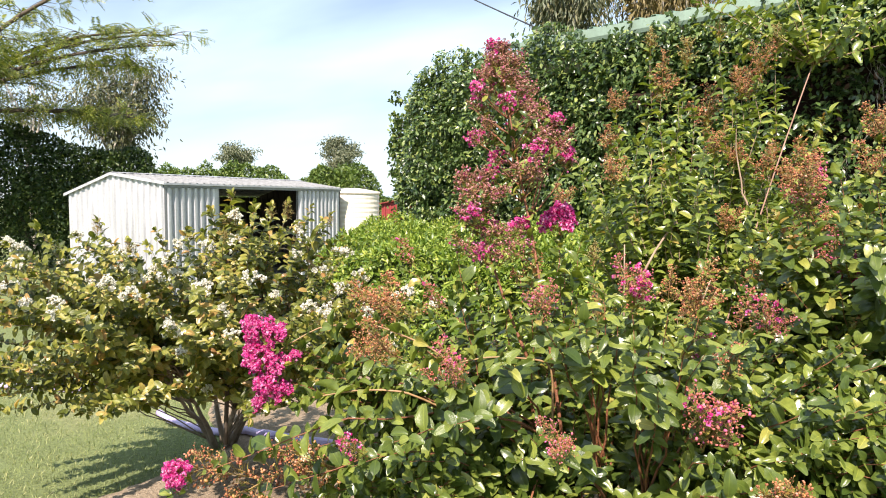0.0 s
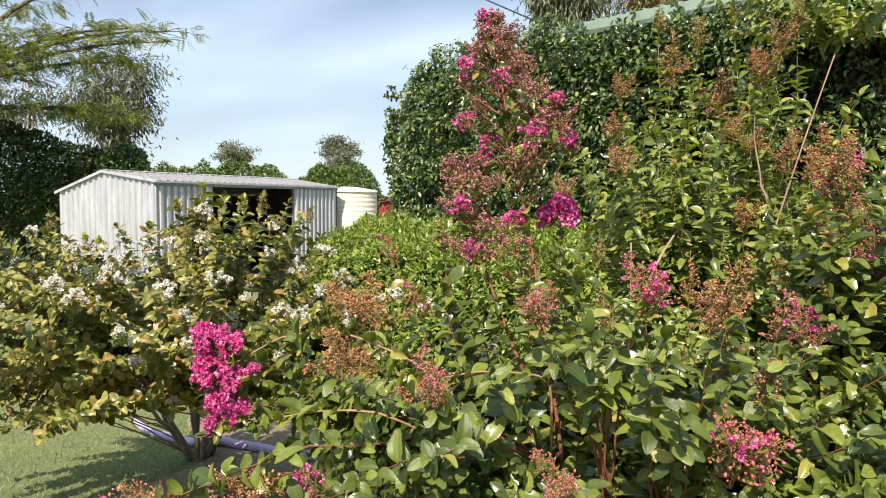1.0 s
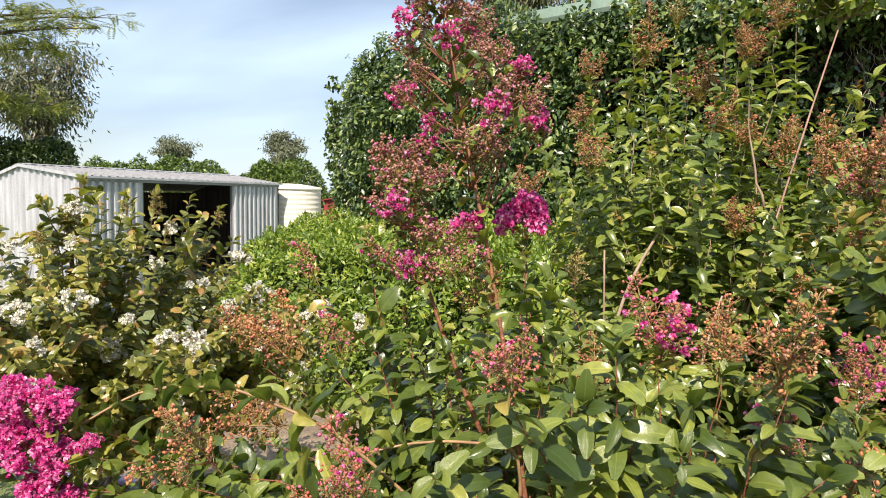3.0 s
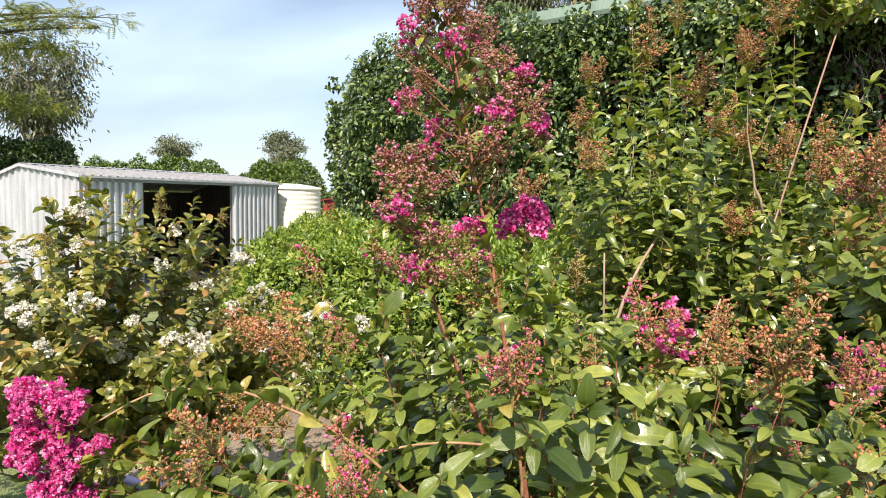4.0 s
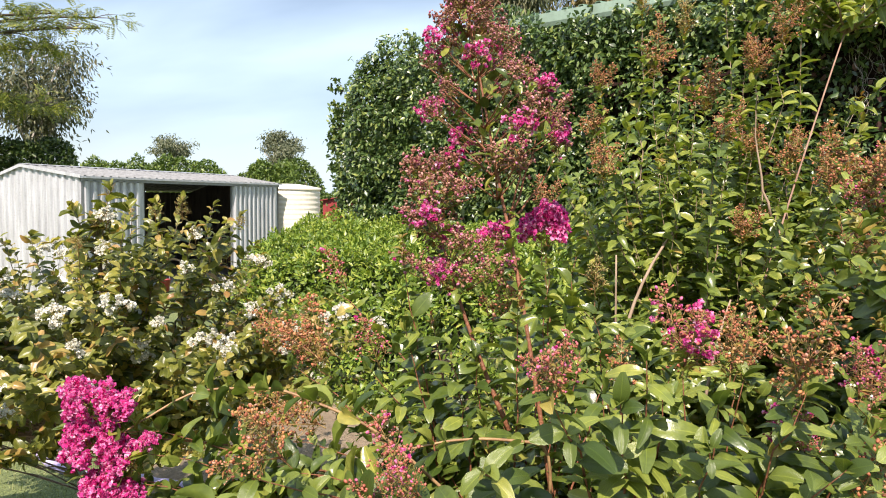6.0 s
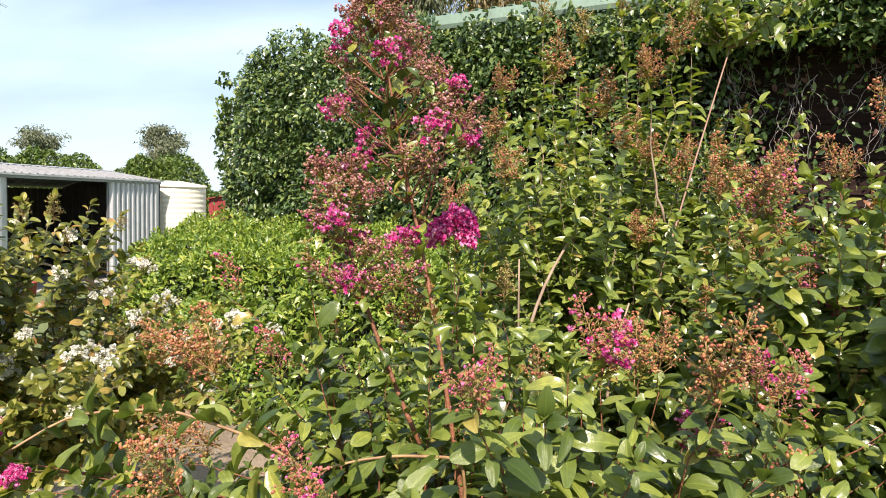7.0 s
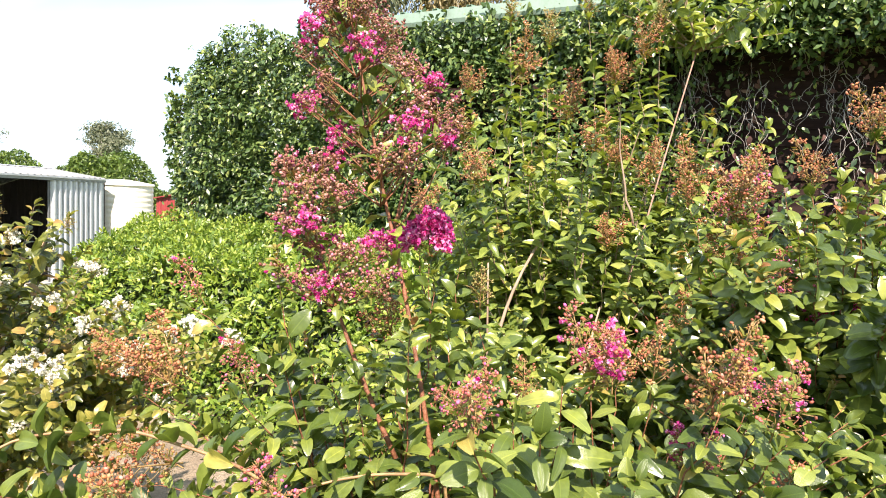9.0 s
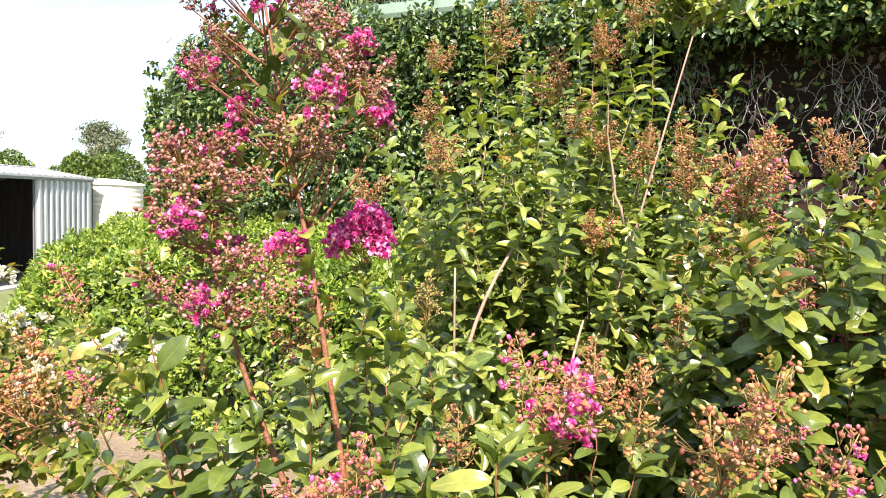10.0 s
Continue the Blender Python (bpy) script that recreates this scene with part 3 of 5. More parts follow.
def vine():
    reseed(11)
    top = thing("climbing_vine", "dense dark glossy creeper hanging over the house wall", "vine", tuple(on_wall(0, -0.2, 0)))
    n = 112000
    s, z = rng.uniform(-3.6, 8.0, n), rng.uniform(0.0, 3.9, n)
    # rounded free end, thinning over the bare patch of the wall
    lump = 0.16 * np.array([noise.noise(Vector((a * 1.3, b * 1.3, 0))) for a, b in zip(s, z)]) + 0.15 * np.array([noise.noise(Vector((a * 3.4, b * 3.4, 5))) for a, b in zip(s, z)]) + 0.11 * np.array([noise.noise(Vector((a * 7.5, b * 7.5, 9))) for a, b in zip(s, z)])
    d = ((np.clip(-2.1 - s, 0, None) / (1.20 + 0.08 * ease(1.9, 2.4, z))) ** 2.2 + (np.clip(z - 2.0, 0, None) / 1.55) ** 2.2) ** (1 / 2.2)
    keep = (d < 1.0 + lump * 0.9) | (s > -1.3)
    hump = ease(-1.2, -0.8, s) * (1 - ease(-0.25, 0.1, s))
    crest = 3.52 - 0.24 * ease(-1.9, -1.3, s) + 0.30 * hump + 0.42 * ease(2.1, 2.6, s)
    keep &= z < crest + lump * 0.8
    patch = ease(2.4, 3.3, s + lump * 2) * (1 - ease(2.72, 2.95, z + lump * 0.6)) * ease(1.25, 1.6, z - lump)
    keep &= rng.uniform(0, 1, n) > patch * 0.88
    hollow = np.array([noise.noise(Vector((a * 3.1, b * 4.2, 21))) + 0.5 * noise.noise(Vector((a * 7, b * 9, 13))) for a, b in zip(s, z)])
    keep &= (hollow > -0.30) | (rng.uniform(0, 1, n) < 0.22)
    s, z, lump, d = s[keep], z[keep], lump[keep], d[keep]
    n = len(s)
    depth = rng.exponential(0.09, n)
    u = lump - depth - 0.35 * np.clip(d, 0, 1) ** 3 * (s < -1.2) - 0.06 * ease(3.0, 3.4, z) * (1 - 0.9 * (s < 0.05)) + 0.12
    u -= 0.45 * ease(1.7, 2.3, s) * (1 - ease(2.75, 2.95, z))
    pos = on_wall(s, u, z) + jitter(n, 0.02)
    out = 0.6 * WN + (0, 0, 0.9)
    along = 0.6 * WN + (0, 0, -0.25) + jitter(n, 0.62)
    r, p = aim(pos, along, out + jitter(n, 0.5), rng.uniform(0.7, 1.5, n))
    part("foliage", strew("foliage", leaf_shape(0.052, 0.030, 2, 0.22, 0.25, 0.45), r, p, VINE), top, kind="stuff")
    # a fringe that climbs onto the gutter
    n = 17000
    s = rng.uniform(0.0, 8.0, n)
    wave = np.array([noise.noise(Vector((a * 2.6, 4.0, 0))) for a in s])
    z = rng.uniform(2.78, 3.25, n) + 0.09 * wave + rng.uniform(0, 0.42, n) * ease(2.1, 2.6, s + 0.3 * wave)
    r, p = aim(on_wall(s, rng.normal(-0.02, 0.07, n), z), 0.6 * WN + (0, 0, -0.2) + jitter(n, 0.62), out + jitter(n, 0.5), rng.uniform(0.7, 1.5, n))
    part("foliage", strew("foliage", leaf_shape(0.052, 0.030, 2, 0.22, 0.25, 0.45), r, p, VINE), top, kind="stuff")
    # older leaves behind, where the vine hangs free
    n = 15000
    s, z = rng.uniform(-3.2, 0.2, n), rng.uniform(0.2, 3.4, n)
    keep = (np.clip(-2.1 - s, 0, None) / 1.15) ** 2.2 + (np.clip(z - 2.0, 0, None) / 1.4) ** 2.2 < 1
    s, z = s[keep], z[keep]
    n = len(s)
    pos = on_wall(s, rng.uniform(-0.75, -0.35, n), z)
    r, p = aim(pos, WN * 0.3 + (0, 0, -0.6) + jitter(n, 0.5), WN + (0, 0, 0.4) + jitter(n, 0.5), rng.uniform(1.0, 1.6, n))
    part("foliage", strew("foliage", leaf_shape(0.066, 0.045, 2, 0.22, 0.2, 0.42), r, p, VINE), top, kind="stuff")
    # the left flank of the free end
    n = 16000
    b, z = rng.uniform(0, 1.6, n), rng.uniform(0.2, 3.3, n)
    s = -3.28 + 0.75 * ease(2.5, 3.5, z) + jitter(n, 0.07)[:, 0] + 0.1 * np.sin(b * 3) + 0.08 * np.sin(z * 5)
    pos = on_wall(s, -0.1 - b, z)
    r, p = aim(pos, -WD * 0.6 + (0, 0, -0.5) + jitter(n, 0.5), -WD + (0, 0, 0.5) + jitter(n, 0.4), rng.uniform(0.7, 1.3, n))
    part("foliage", strew("foliage", leaf_shape(0.054, 0.033, 2, 0.22, 0.2, 0.42), r, p, VINE), top, kind="stuff")
    # stray sprigs
    leaves = [[], [], []]
    for i in range(46):
        s0 = rng.uniform(-4.4, 2.5)
        edge = s0 < -1.9
        a = on_wall(-3.15, -0.15, rng.uniform(1.6, 3.0)) if edge else on_wall(s0, -0.2, 3.28)
        b = a + (-WD * rng.uniform(0.12, 0.32) + (0, 0, rng.uniform(-0.05, 0.16)) if edge else np.array((0, 0, rng.uniform(0.05, 0.2))) + jitter(1, 0.06)[0])
        pts = bezier(a, (a + b) / 2 + jitter(1, 0.03)[0], b, 6)
        part("sprig", Soup().tube(pts, np.linspace(0.004, 0.0015, 6), 4).mesh("sprig", BARK_DARK), top)
        for q in pts[2:]:
            for k in range(5):
                leaves[0].append(q + rng.normal(0, 0.012, 3))
                leaves[1].append(jitter(1)[0] + (0, 0, 0.1))
                leaves[2].append(rng.uniform(0.5, 0.95))
    r, p = aim(np.array(leaves[0]), np.array(leaves[1]), np.array(leaves[1])[:, [1, 2, 0]] + (0, 0, 1.0), np.array(leaves[2]))
    part("foliage", strew("foliage", leaf_shape(0.075, 0.05, 2, 0.22, 0.2, 0.42), r, p, VINE), top, kind="stuff")
    # bare, bleached runners on the thin patch: hanging bunches and a loose tangle
    bunches = [(2.72, 2.74), (3.25, 2.5), (3.86, 2.65), (4.02, 2.45), (4.6, 2.6), (5.3, 2.7), (6.1, 2.6)]
    for i in range(190):
        hanging = i % 3 > 0
        if hanging:
            s0, z0 = bunches[i % 7]
            s0, z0 = s0 + rng.normal(0, 0.09), z0 + rng.normal(0, 0.22)
        else:
            s0, z0 = rng.uniform(2.4, 6.8), rng.uniform(1.7, 3.05)
        pts = [on_wall(s0, -0.46 + 0.2 * rng.uniform(), z0)]
        dirn = rng.normal(0, 0.25 if hanging else 0.9)
        for k in range(int(rng.integers(8, 24))):
            dirn = dirn * 0.75 + rng.normal(0, 0.33 if hanging else 0.5)
            step = rng.uniform(0.018, 0.05)
            pts.append(pts[-1] + WD * math.sin(dirn) * step + np.array((0, 0, -math.cos(dirn) * step)) + WN * rng.normal(0, 0.01))
        part("runner", Soup().tube(pts, np.linspace(rng.uniform(0.0014, 0.0038), 0.0009, len(pts)), 5).mesh("runner", DEAD), top, "bleached bare runner")
    # dead leaves caught in them
    n = 260
    s, z = rng.uniform(2.4, 6.5, n), rng.uniform(1.7, 2.9, n)
    r, p = aim(on_wall(s, -0.45 + 0.15 * rng.uniform(size=n), z), jitter(n, 0.5) + (0, 0, -0.8), WN + jitter(n, 0.5), rng.uniform(0.6, 1.2, n))
    part("dead_foliage", strew("dead_foliage", leaf_shape(0.06, 0.04, 3, 0.5, 0.5, 0.45), r, p, DRY_LEAF), top, "dry pinkish-brown leaves", kind="stuff")


vine()


def hedge():
    reseed(12)
    top = thing("hedge", "bright green leafy hedge in front of the vine wall", "hedge", tuple(on_wall(0, 1.8, 0)))
    n = 112000
    s, q = rng.uniform(-4.4, 6.5, n), rng.uniform(0, 1, n) ** 0.85
    # across: from the back over the top and down the front
    u = np.where(q < 0.62, 0.2 + q / 0.62 * 2.3, 2.5 + (q - 0.62) / 0.38 * 0.45)
    z = np.where(q < 0.62, 1.30 - 0.09 * (u - 0.2), 1.1 * (1 - (np.clip(q - 0.62, 0, 1) / 0.38) ** 1.5))
    past = s + 1.95 + (2.5 - u) * 0.95 + 0.12 * np.sin(u * 4)
    z = z * ease(-0.25, 0.9, past) ** 0.45 - (past < -0.2) * 5
    lump = np.array([noise.noise(Vector((a * 1.6, b * 1.6, c * 1.6))) for a, b, c in zip(s, u, z)]) * 0.10 + np.array([noise.noise(Vector((a * 5, b * 5, c * 5))) for a, b, c in zip(s, u, z)]) * 0.11
    front = ease(0.55, 0.8, q)[:, None]
    out = norm(np.array((0, 0, 1.0)) * (1 - front) + (WN + (0, 0, 0.25)) * front)
    depth = rng.exponential(0.05, n)
    pos = on_wall(s, u, z) + out * (lump - depth)[:, None]
    hollow = np.array([noise.noise(Vector((a * 3.3, b * 3.3, c * 4.0))) for a, b, c in pos])
    keep = (pos[:, 2] > 0.02) & ((hollow > -0.16) | (rng.uniform(0, 1, n) < 0.35))
    pos, out = pos[keep], out[keep]
    n = len(pos)
    r, p = aim(pos, out * 0.6 + (0, 0, 0.15) + jitter(n, 0.65), out + (0, 0, 0.4) + jitter(n, 0.65), rng.uniform(0.45, 1.1, n))
    part("foliage", strew("foliage", leaf_shape(0.054, 0.026, 2, 0.25, 0.25, 0.45), r, p, HEDGE), top, kind="stuff")
    # a backing layer of leaves inside, coloured dark as the shade in the gaps
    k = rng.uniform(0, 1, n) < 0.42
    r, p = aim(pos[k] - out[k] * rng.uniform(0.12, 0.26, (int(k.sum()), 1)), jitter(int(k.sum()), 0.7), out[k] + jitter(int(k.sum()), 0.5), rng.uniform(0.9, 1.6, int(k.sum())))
    part("old_foliage", strew("old_foliage", leaf_shape(0.056, 0.034, 2, 0.25, 0.25, 0.45), r, p, HEDGE_SHADED), top, kind="stuff")
    for s0 in np.arange(-1.8, 6.2, 0.55):
        a = on_wall(s0, 1.3 + rng.normal(0, 0.3), -0.2)
        stem = Soup()
        for k in range(5):
            b = a + np.array((rng.normal(0, 0.35), rng.normal(0, 0.4), rng.uniform(1.0, 1.25)))
            stem.tube(bezier(a, a + (0, 0, 0.5), b, 6), np.linspace(0.018, 0.006, 6), 5)
        part("stem", stem.mesh("stem", BARK_DARK), top)


hedge()


# ---- trees ----
def tree(name, label, base, centre, radii, clumps, per, size, leaf, mat, bark, seed, stout=0.12, hang=0.3, flat=0.6, shell=0.55, scale=1.0):
    """A tree whose leaf clumps fill an uneven ellipsoid round `centre`, each on a limb that leaves the trunk."""
    reseed(seed)
    base = np.array((base[0], base[1], float(ground_z(base[0], base[1])) - 0.05))
    centre, radii = np.asarray(centre, float), np.asarray(radii, float)
    top = thing(name, label, "tree", tuple(base))
    fork = centre * 0.75 + base * 0.25 - (0, 0, radii[2] * 0.45)
    trunk = bezier(base, (base + fork) / 2 + jitter(1, 0.25)[0] * (1, 1, 0), fork, 9)
    part("trunk", Soup().tube(trunk, np.linspace(stout, stout * 0.6, 9), 9).mesh("trunk", bark), top)
    nodes, pos, along = [fork], [], []
    for k in range(9):
        way = norm(jitter(1)[0] + (0, 0, 0.35))
        end = centre + way * radii * rng.uniform(0.35, 0.7)
        pts = bezier(fork, (fork + end) / 2 + jitter(1, 0.15)[0] * radii + (0, 0, 0.1 * radii[2]), end, 8)
        part("limb", Soup().tube(pts, np.linspace(stout * 0.5, stout * 0.16, 8), 7).mesh("limb", bark), top)
        nodes += list(pts[3:])
    twigs = Soup()
    for k in range(clumps):
        way = norm(jitter(1)[0])
        c = centre + way * radii * rng.uniform(shell, 1.0) * (0.8 + 0.35 * noise.noise(Vector(way * 2.3) + Vector((seed, 0, 0))))
        near = min(nodes, key=lambda q: np.linalg.norm(q - c))
        twigs.tube(bezier(near, (near + c) / 2 + jitter(1, 0.1)[0] * size * 2, c, 6), np.linspace(stout * 0.14, stout * 0.04, 6), 5)
        n = int(per * rng.uniform(0.5, 1.5))
        off = jitter(n, size * rng.uniform(0.7, 1.25)) * (1, 1, flat)
        pos.append(c + off)
        along.append(norm(off) * 0.6 + jitter(n, 0.55) + (0, 0, -hang))
    part("branchwork", twigs.mesh("branchwork", bark), top, kind="stuff")
    pos, along = np.concatenate(pos), np.concatenate(along)
    r, p = aim(pos, along, jitter(len(pos), 0.6) + (0, 0, 1.0), rng.uniform(0.6, 1.3, len(pos)) * scale)
    part("crown", strew("crown", leaf, r, p, mat), top, kind="stuff")
    return top


def frond(length, width, pairs=7, broad=0.055):
    """A feathery compound leaf: leaflets on both sides of a rib."""
    v, f = [], []
    for i in range(pairs):
        y = length * (0.15 + 0.85 * i / (pairs - 1))
        ll = width / 2 * (1 - 0.5 * abs(i / (pairs - 1) - 0.4))
        z = -0.25 * length * (y / length) ** 2
        for s in (-1, 1):
            a = len(v)
            v += [(0, y, z), (s * ll, y + ll * 0.5, z - ll * 0.2), (s * ll * 0.55, y - length * broad + ll * 0.2, z - ll * 0.05)]
            f.append((a, a + 1, a + 2) if s < 0 else (a, a + 2, a + 1))
    return np.array(v), np.array(f)


def bushes(name, label, x0, y0, x1, y1, height, depth, mat, count, size, kind="shrub"):
    """A belt of bushes from one point to another."""
    reseed(count)
    top = thing(name, label, kind, ((x0 + x1) / 2, (y0 + y1) / 2, float(ground_z((x0 + x1) / 2, (y0 + y1) / 2))))
    a, b = np.array((x0, y0)), np.array((x1, y1))
    side = np.array((-(b - a)[1], (b - a)[0])) / np.linalg.norm(b - a)
    t, w = rng.uniform(0, 1, count), rng.uniform(-1, 1, count)
    xy = a + (b - a) * t[:, None] + side * (w * depth)[:, None]
    crest = np.array([noise.noise(Vector((x * 0.35, y * 0.35, 1.0))) * 0.5 + noise.noise(Vector((x * 1.1, y * 1.1, 2.0))) * 0.3 for x, y in xy])
    hi = height * (0.78 + 0.5 * crest) * np.sqrt(np.clip(1 - w * w * 0.85, 0, 1)) * ease(0, 0.06, t) ** 0.4 * ease(0, 0.06, 1 - t) ** 0.4
    z = hi * (1 - rng.uniform(0, 1, count) ** 2.2 * 0.96)
    pos = np.column_stack([xy, ground_z(xy[:, 0], xy[:, 1]) + z])
    r, p = aim(pos, jitter(count, 0.7) + (0, 0, 0.2), jitter(count, 0.6) + (0, 0, 1), rng.uniform(0.6, 1.4, count) * size)
    part("foliage", strew("foliage", far_leaf(0.16, 0.08), r, p, mat), top, kind="stuff")
    for k in np.linspace(0.04, 0.96, max(3, int(np.linalg.norm(b - a) / 1.5))):
        q = a + (b - a) * k
        g = float(ground_z(*q))
        stem = Soup().tube(bezier((*q, g - 0.1), (*(q + 0.1), g + height * 0.3), (*(q + rng.normal(0, 0.4, 2)), g + height * 0.62), 5), np.linspace(0.07, 0.02, 5), 5)
        part("stem", stem.mesh("stem", BARK_DARK), top)
    return top


def layered_tree():
    """Long limbs that spread sideways in tiers, with drooping feathery sprays along them."""
    reseed(31)
    base = np.array((-21.3, 10.6, float(ground_z(-21.3, 10.6)) - 0.05))
    top = thing("feathery_tree", "spreading tree with tiers of feathery leaves behind the shed", "tree", tuple(base))
    fork = np.array((-20.8, 11.0, 3.6))
    part("trunk", Soup().tube(bezier(base, (-21.4, 10.7, 1.8), fork, 9), np.linspace(0.24, 0.17, 9), 10).mesh("trunk", BARK_DARK), top)
    twigs, pos, along = Soup(), [], []
    for k in range(17):
        tier = (k + 0.5) / 17
        aim_at = radians(rng.uniform(-40, 75)) if k % 4 else radians(rng.uniform(75, 320))
        reach = (6.2 - 2.6 * abs(tier - 0.5) ** 1.3) * rng.uniform(0.8, 1.06)
        end = fork + np.array((math.cos(aim_at) * reach, math.sin(aim_at) * reach, -0.15 + 4.4 * tier + rng.normal(0, 0.12)))
        mid = fork + (end - fork) * (0.45, 0.45, 0.8) + (0, 0, 0.35)
        pts = bezier(fork + (0, 0, tier * 0.5), mid, end, 14)
        part("limb", Soup().tube(pts, np.linspace(0.085, 0.018, 14), 7).mesh("limb", BARK_DARK), top)
        for q in pts[4:]:
            for j in range(int(rng.integers(3, 6))):
                tip = q + np.array((rng.normal(0, 0.5), rng.normal(0, 0.5), rng.normal(0.05, 0.09)))
                twigs.tube(bezier(q, (q + tip) / 2 + (0, 0, 0.08), tip, 4), np.linspace(0.014, 0.005, 4), 4)
                n = int(rng.integers(4, 7))
                pos.append(tip + rng.normal(0, (0.12, 0.12, 0.03), (n, 3)))
                along.append(norm(tip - q) * 0.6 + rng.normal(0, 0.6, (n, 3)) * (1, 1, 0.5) + (0, 0, -0.28))
    part("branchwork", twigs.mesh("branchwork", BARK_DARK), top, kind="stuff")
    pos, along = np.concatenate(pos), np.concatenate(along)
    r, p = aim(pos, along, jitter(len(pos), 0.4) + (0, 0, 1.0), rng.uniform(0.6, 1.25, len(pos)))
    part("crown", strew("crown", frond(0.38, 0.25, 7, 0.10), r, p, FERNY), top, kind="stuff")


layered_tree()
tree("gum_tree", "tall grey-green gum tree behind the feathery tree", (-21.2, 17.4), (-20.8, 17.0, 4.7), (1.8, 1.7, 2.1), 85, 85, 0.30, far_leaf(0.18, 0.06), GUM, GUM_BARK, 32, 0.13, 0.8, 0.8, 0.3)
tree("gum_tree", "thin grey gum tree with bare lower limbs", (-24.8, 16.6), (-24.6, 16.2, 5.0), (1.8, 1.8, 1.6), 22, 60, 0.28, far_leaf(0.18, 0.06), GUM, GUM_BARK, 33, 0.1, 0.8, 0.8, 0.5)
bushes("dark_bush", "dense dark evergreen bushes behind the shed", -25, 6.0, -17.5, 16.2, 4.5, 1.4, DARK_BUSH, 70000, 0.8)
bushes("far_bush", "sunlit green bushes along the far boundary", -33, 20.5, -20.6, 35.0, 4.6, 1.8, FAR_BUSH, 56000, 1.15)
bushes("far_bush", "rounded green bush beyond the tank", -22.0, 29.4, -19.9, 30.8, 4.6, 1.4, FAR_BUSH, 15000, 1.1)
bushes("far_bush", "small sunlit bush beyond the red shed", -24, 35.9, -18.5, 36.4, 3.3, 1.2, FAR_BUSH, 8000, 1.1)
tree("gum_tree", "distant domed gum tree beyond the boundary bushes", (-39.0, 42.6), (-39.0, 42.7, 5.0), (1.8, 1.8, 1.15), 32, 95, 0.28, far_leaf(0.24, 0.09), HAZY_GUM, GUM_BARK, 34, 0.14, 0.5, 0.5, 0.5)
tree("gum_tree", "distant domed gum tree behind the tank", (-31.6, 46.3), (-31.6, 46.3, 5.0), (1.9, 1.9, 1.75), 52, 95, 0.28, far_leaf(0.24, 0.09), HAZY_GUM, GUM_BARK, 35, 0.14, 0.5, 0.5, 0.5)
for k, (c, size, mat) in enumerate((((-5.8, 19.9, 7.3), (1.2, 1.2, 1.2), GUM), ((-3.3, 21.2, 7.6), (2.2, 2.0, 1.7), GUM_DRY), ((0.4, 21.6, 8.0), (2.4, 2.2, 2.2), GUM_DRY), ((4.6, 20.0, 7.6), (2.4, 2.2, 2.2), GUM_DRY))):
    tree("gum_tree", "tall gum tree with drooping dry foliage behind the house", (c[0] + 0.5, c[1] + 0.3), c, size, 48, 110, 0.30, far_leaf(0.24, 0.06), mat, GUM_BARK, 40 + k, 0.16, 1.3, 1.2, 0.35)

cable = thing("power_cable", "black overhead cable running to the house roof", "cable", (-2.93, 9.45, 3.82))
part("wire", Soup().tube(bezier((-2.93, 9.45, 3.82), (-5.35, 12.31, 5.29), (-7.77, 15.17, 6.82), 16), 0.012, 6).mesh("wire", CABLE), cable)


# ---- flowering shrubs ----
def icos():
    g = (1 + 5**0.5) / 2
    v = norm(np.array([(-1, g, 0), (1, g, 0), (-1, -g, 0), (1, -g, 0), (0, -1, g), (0, 1, g), (0, -1, -g), (0, 1, -g), (g, 0, -1), (g, 0, 1), (-g, 0, -1), (-g, 0, 1)], float))
    f = [(0, 11, 5), (0, 5, 1), (0, 1, 7), (0, 7, 10), (0, 10, 11), (1, 5, 9), (5, 11, 4), (11, 10, 2), (10, 7, 6), (7, 1, 8), (3, 9, 4), (3, 4, 2), (3, 2, 6), (3, 6, 8), (3, 8, 9), (4, 9, 5), (2, 4, 11), (6, 2, 10), (8, 6, 7), (9, 8, 1)]
    return v * (0.72, 1.1, 0.72), np.array(f)


def petal_shape():
    """A crinkled petal on a thin claw."""
    return np.array([(-0.0006, 0, 0), (0.0006, 0, 0), (-0.0045, 0.006, 0.0035), (0.0005, 0.007, -0.003), (0.0048, 0.006, 0.004), (-0.0055, 0.0105, -0.003), (0.0, 0.0125, 0.0045), (0.0055, 0.0098, -0.0035)])


PETAL = (petal_shape(), np.array([(0, 1, 3), (0, 3, 2), (1, 4, 3), (2, 3, 6), (2, 6, 5), (3, 4, 7), (3, 7, 6)]))
BEAD = icos()


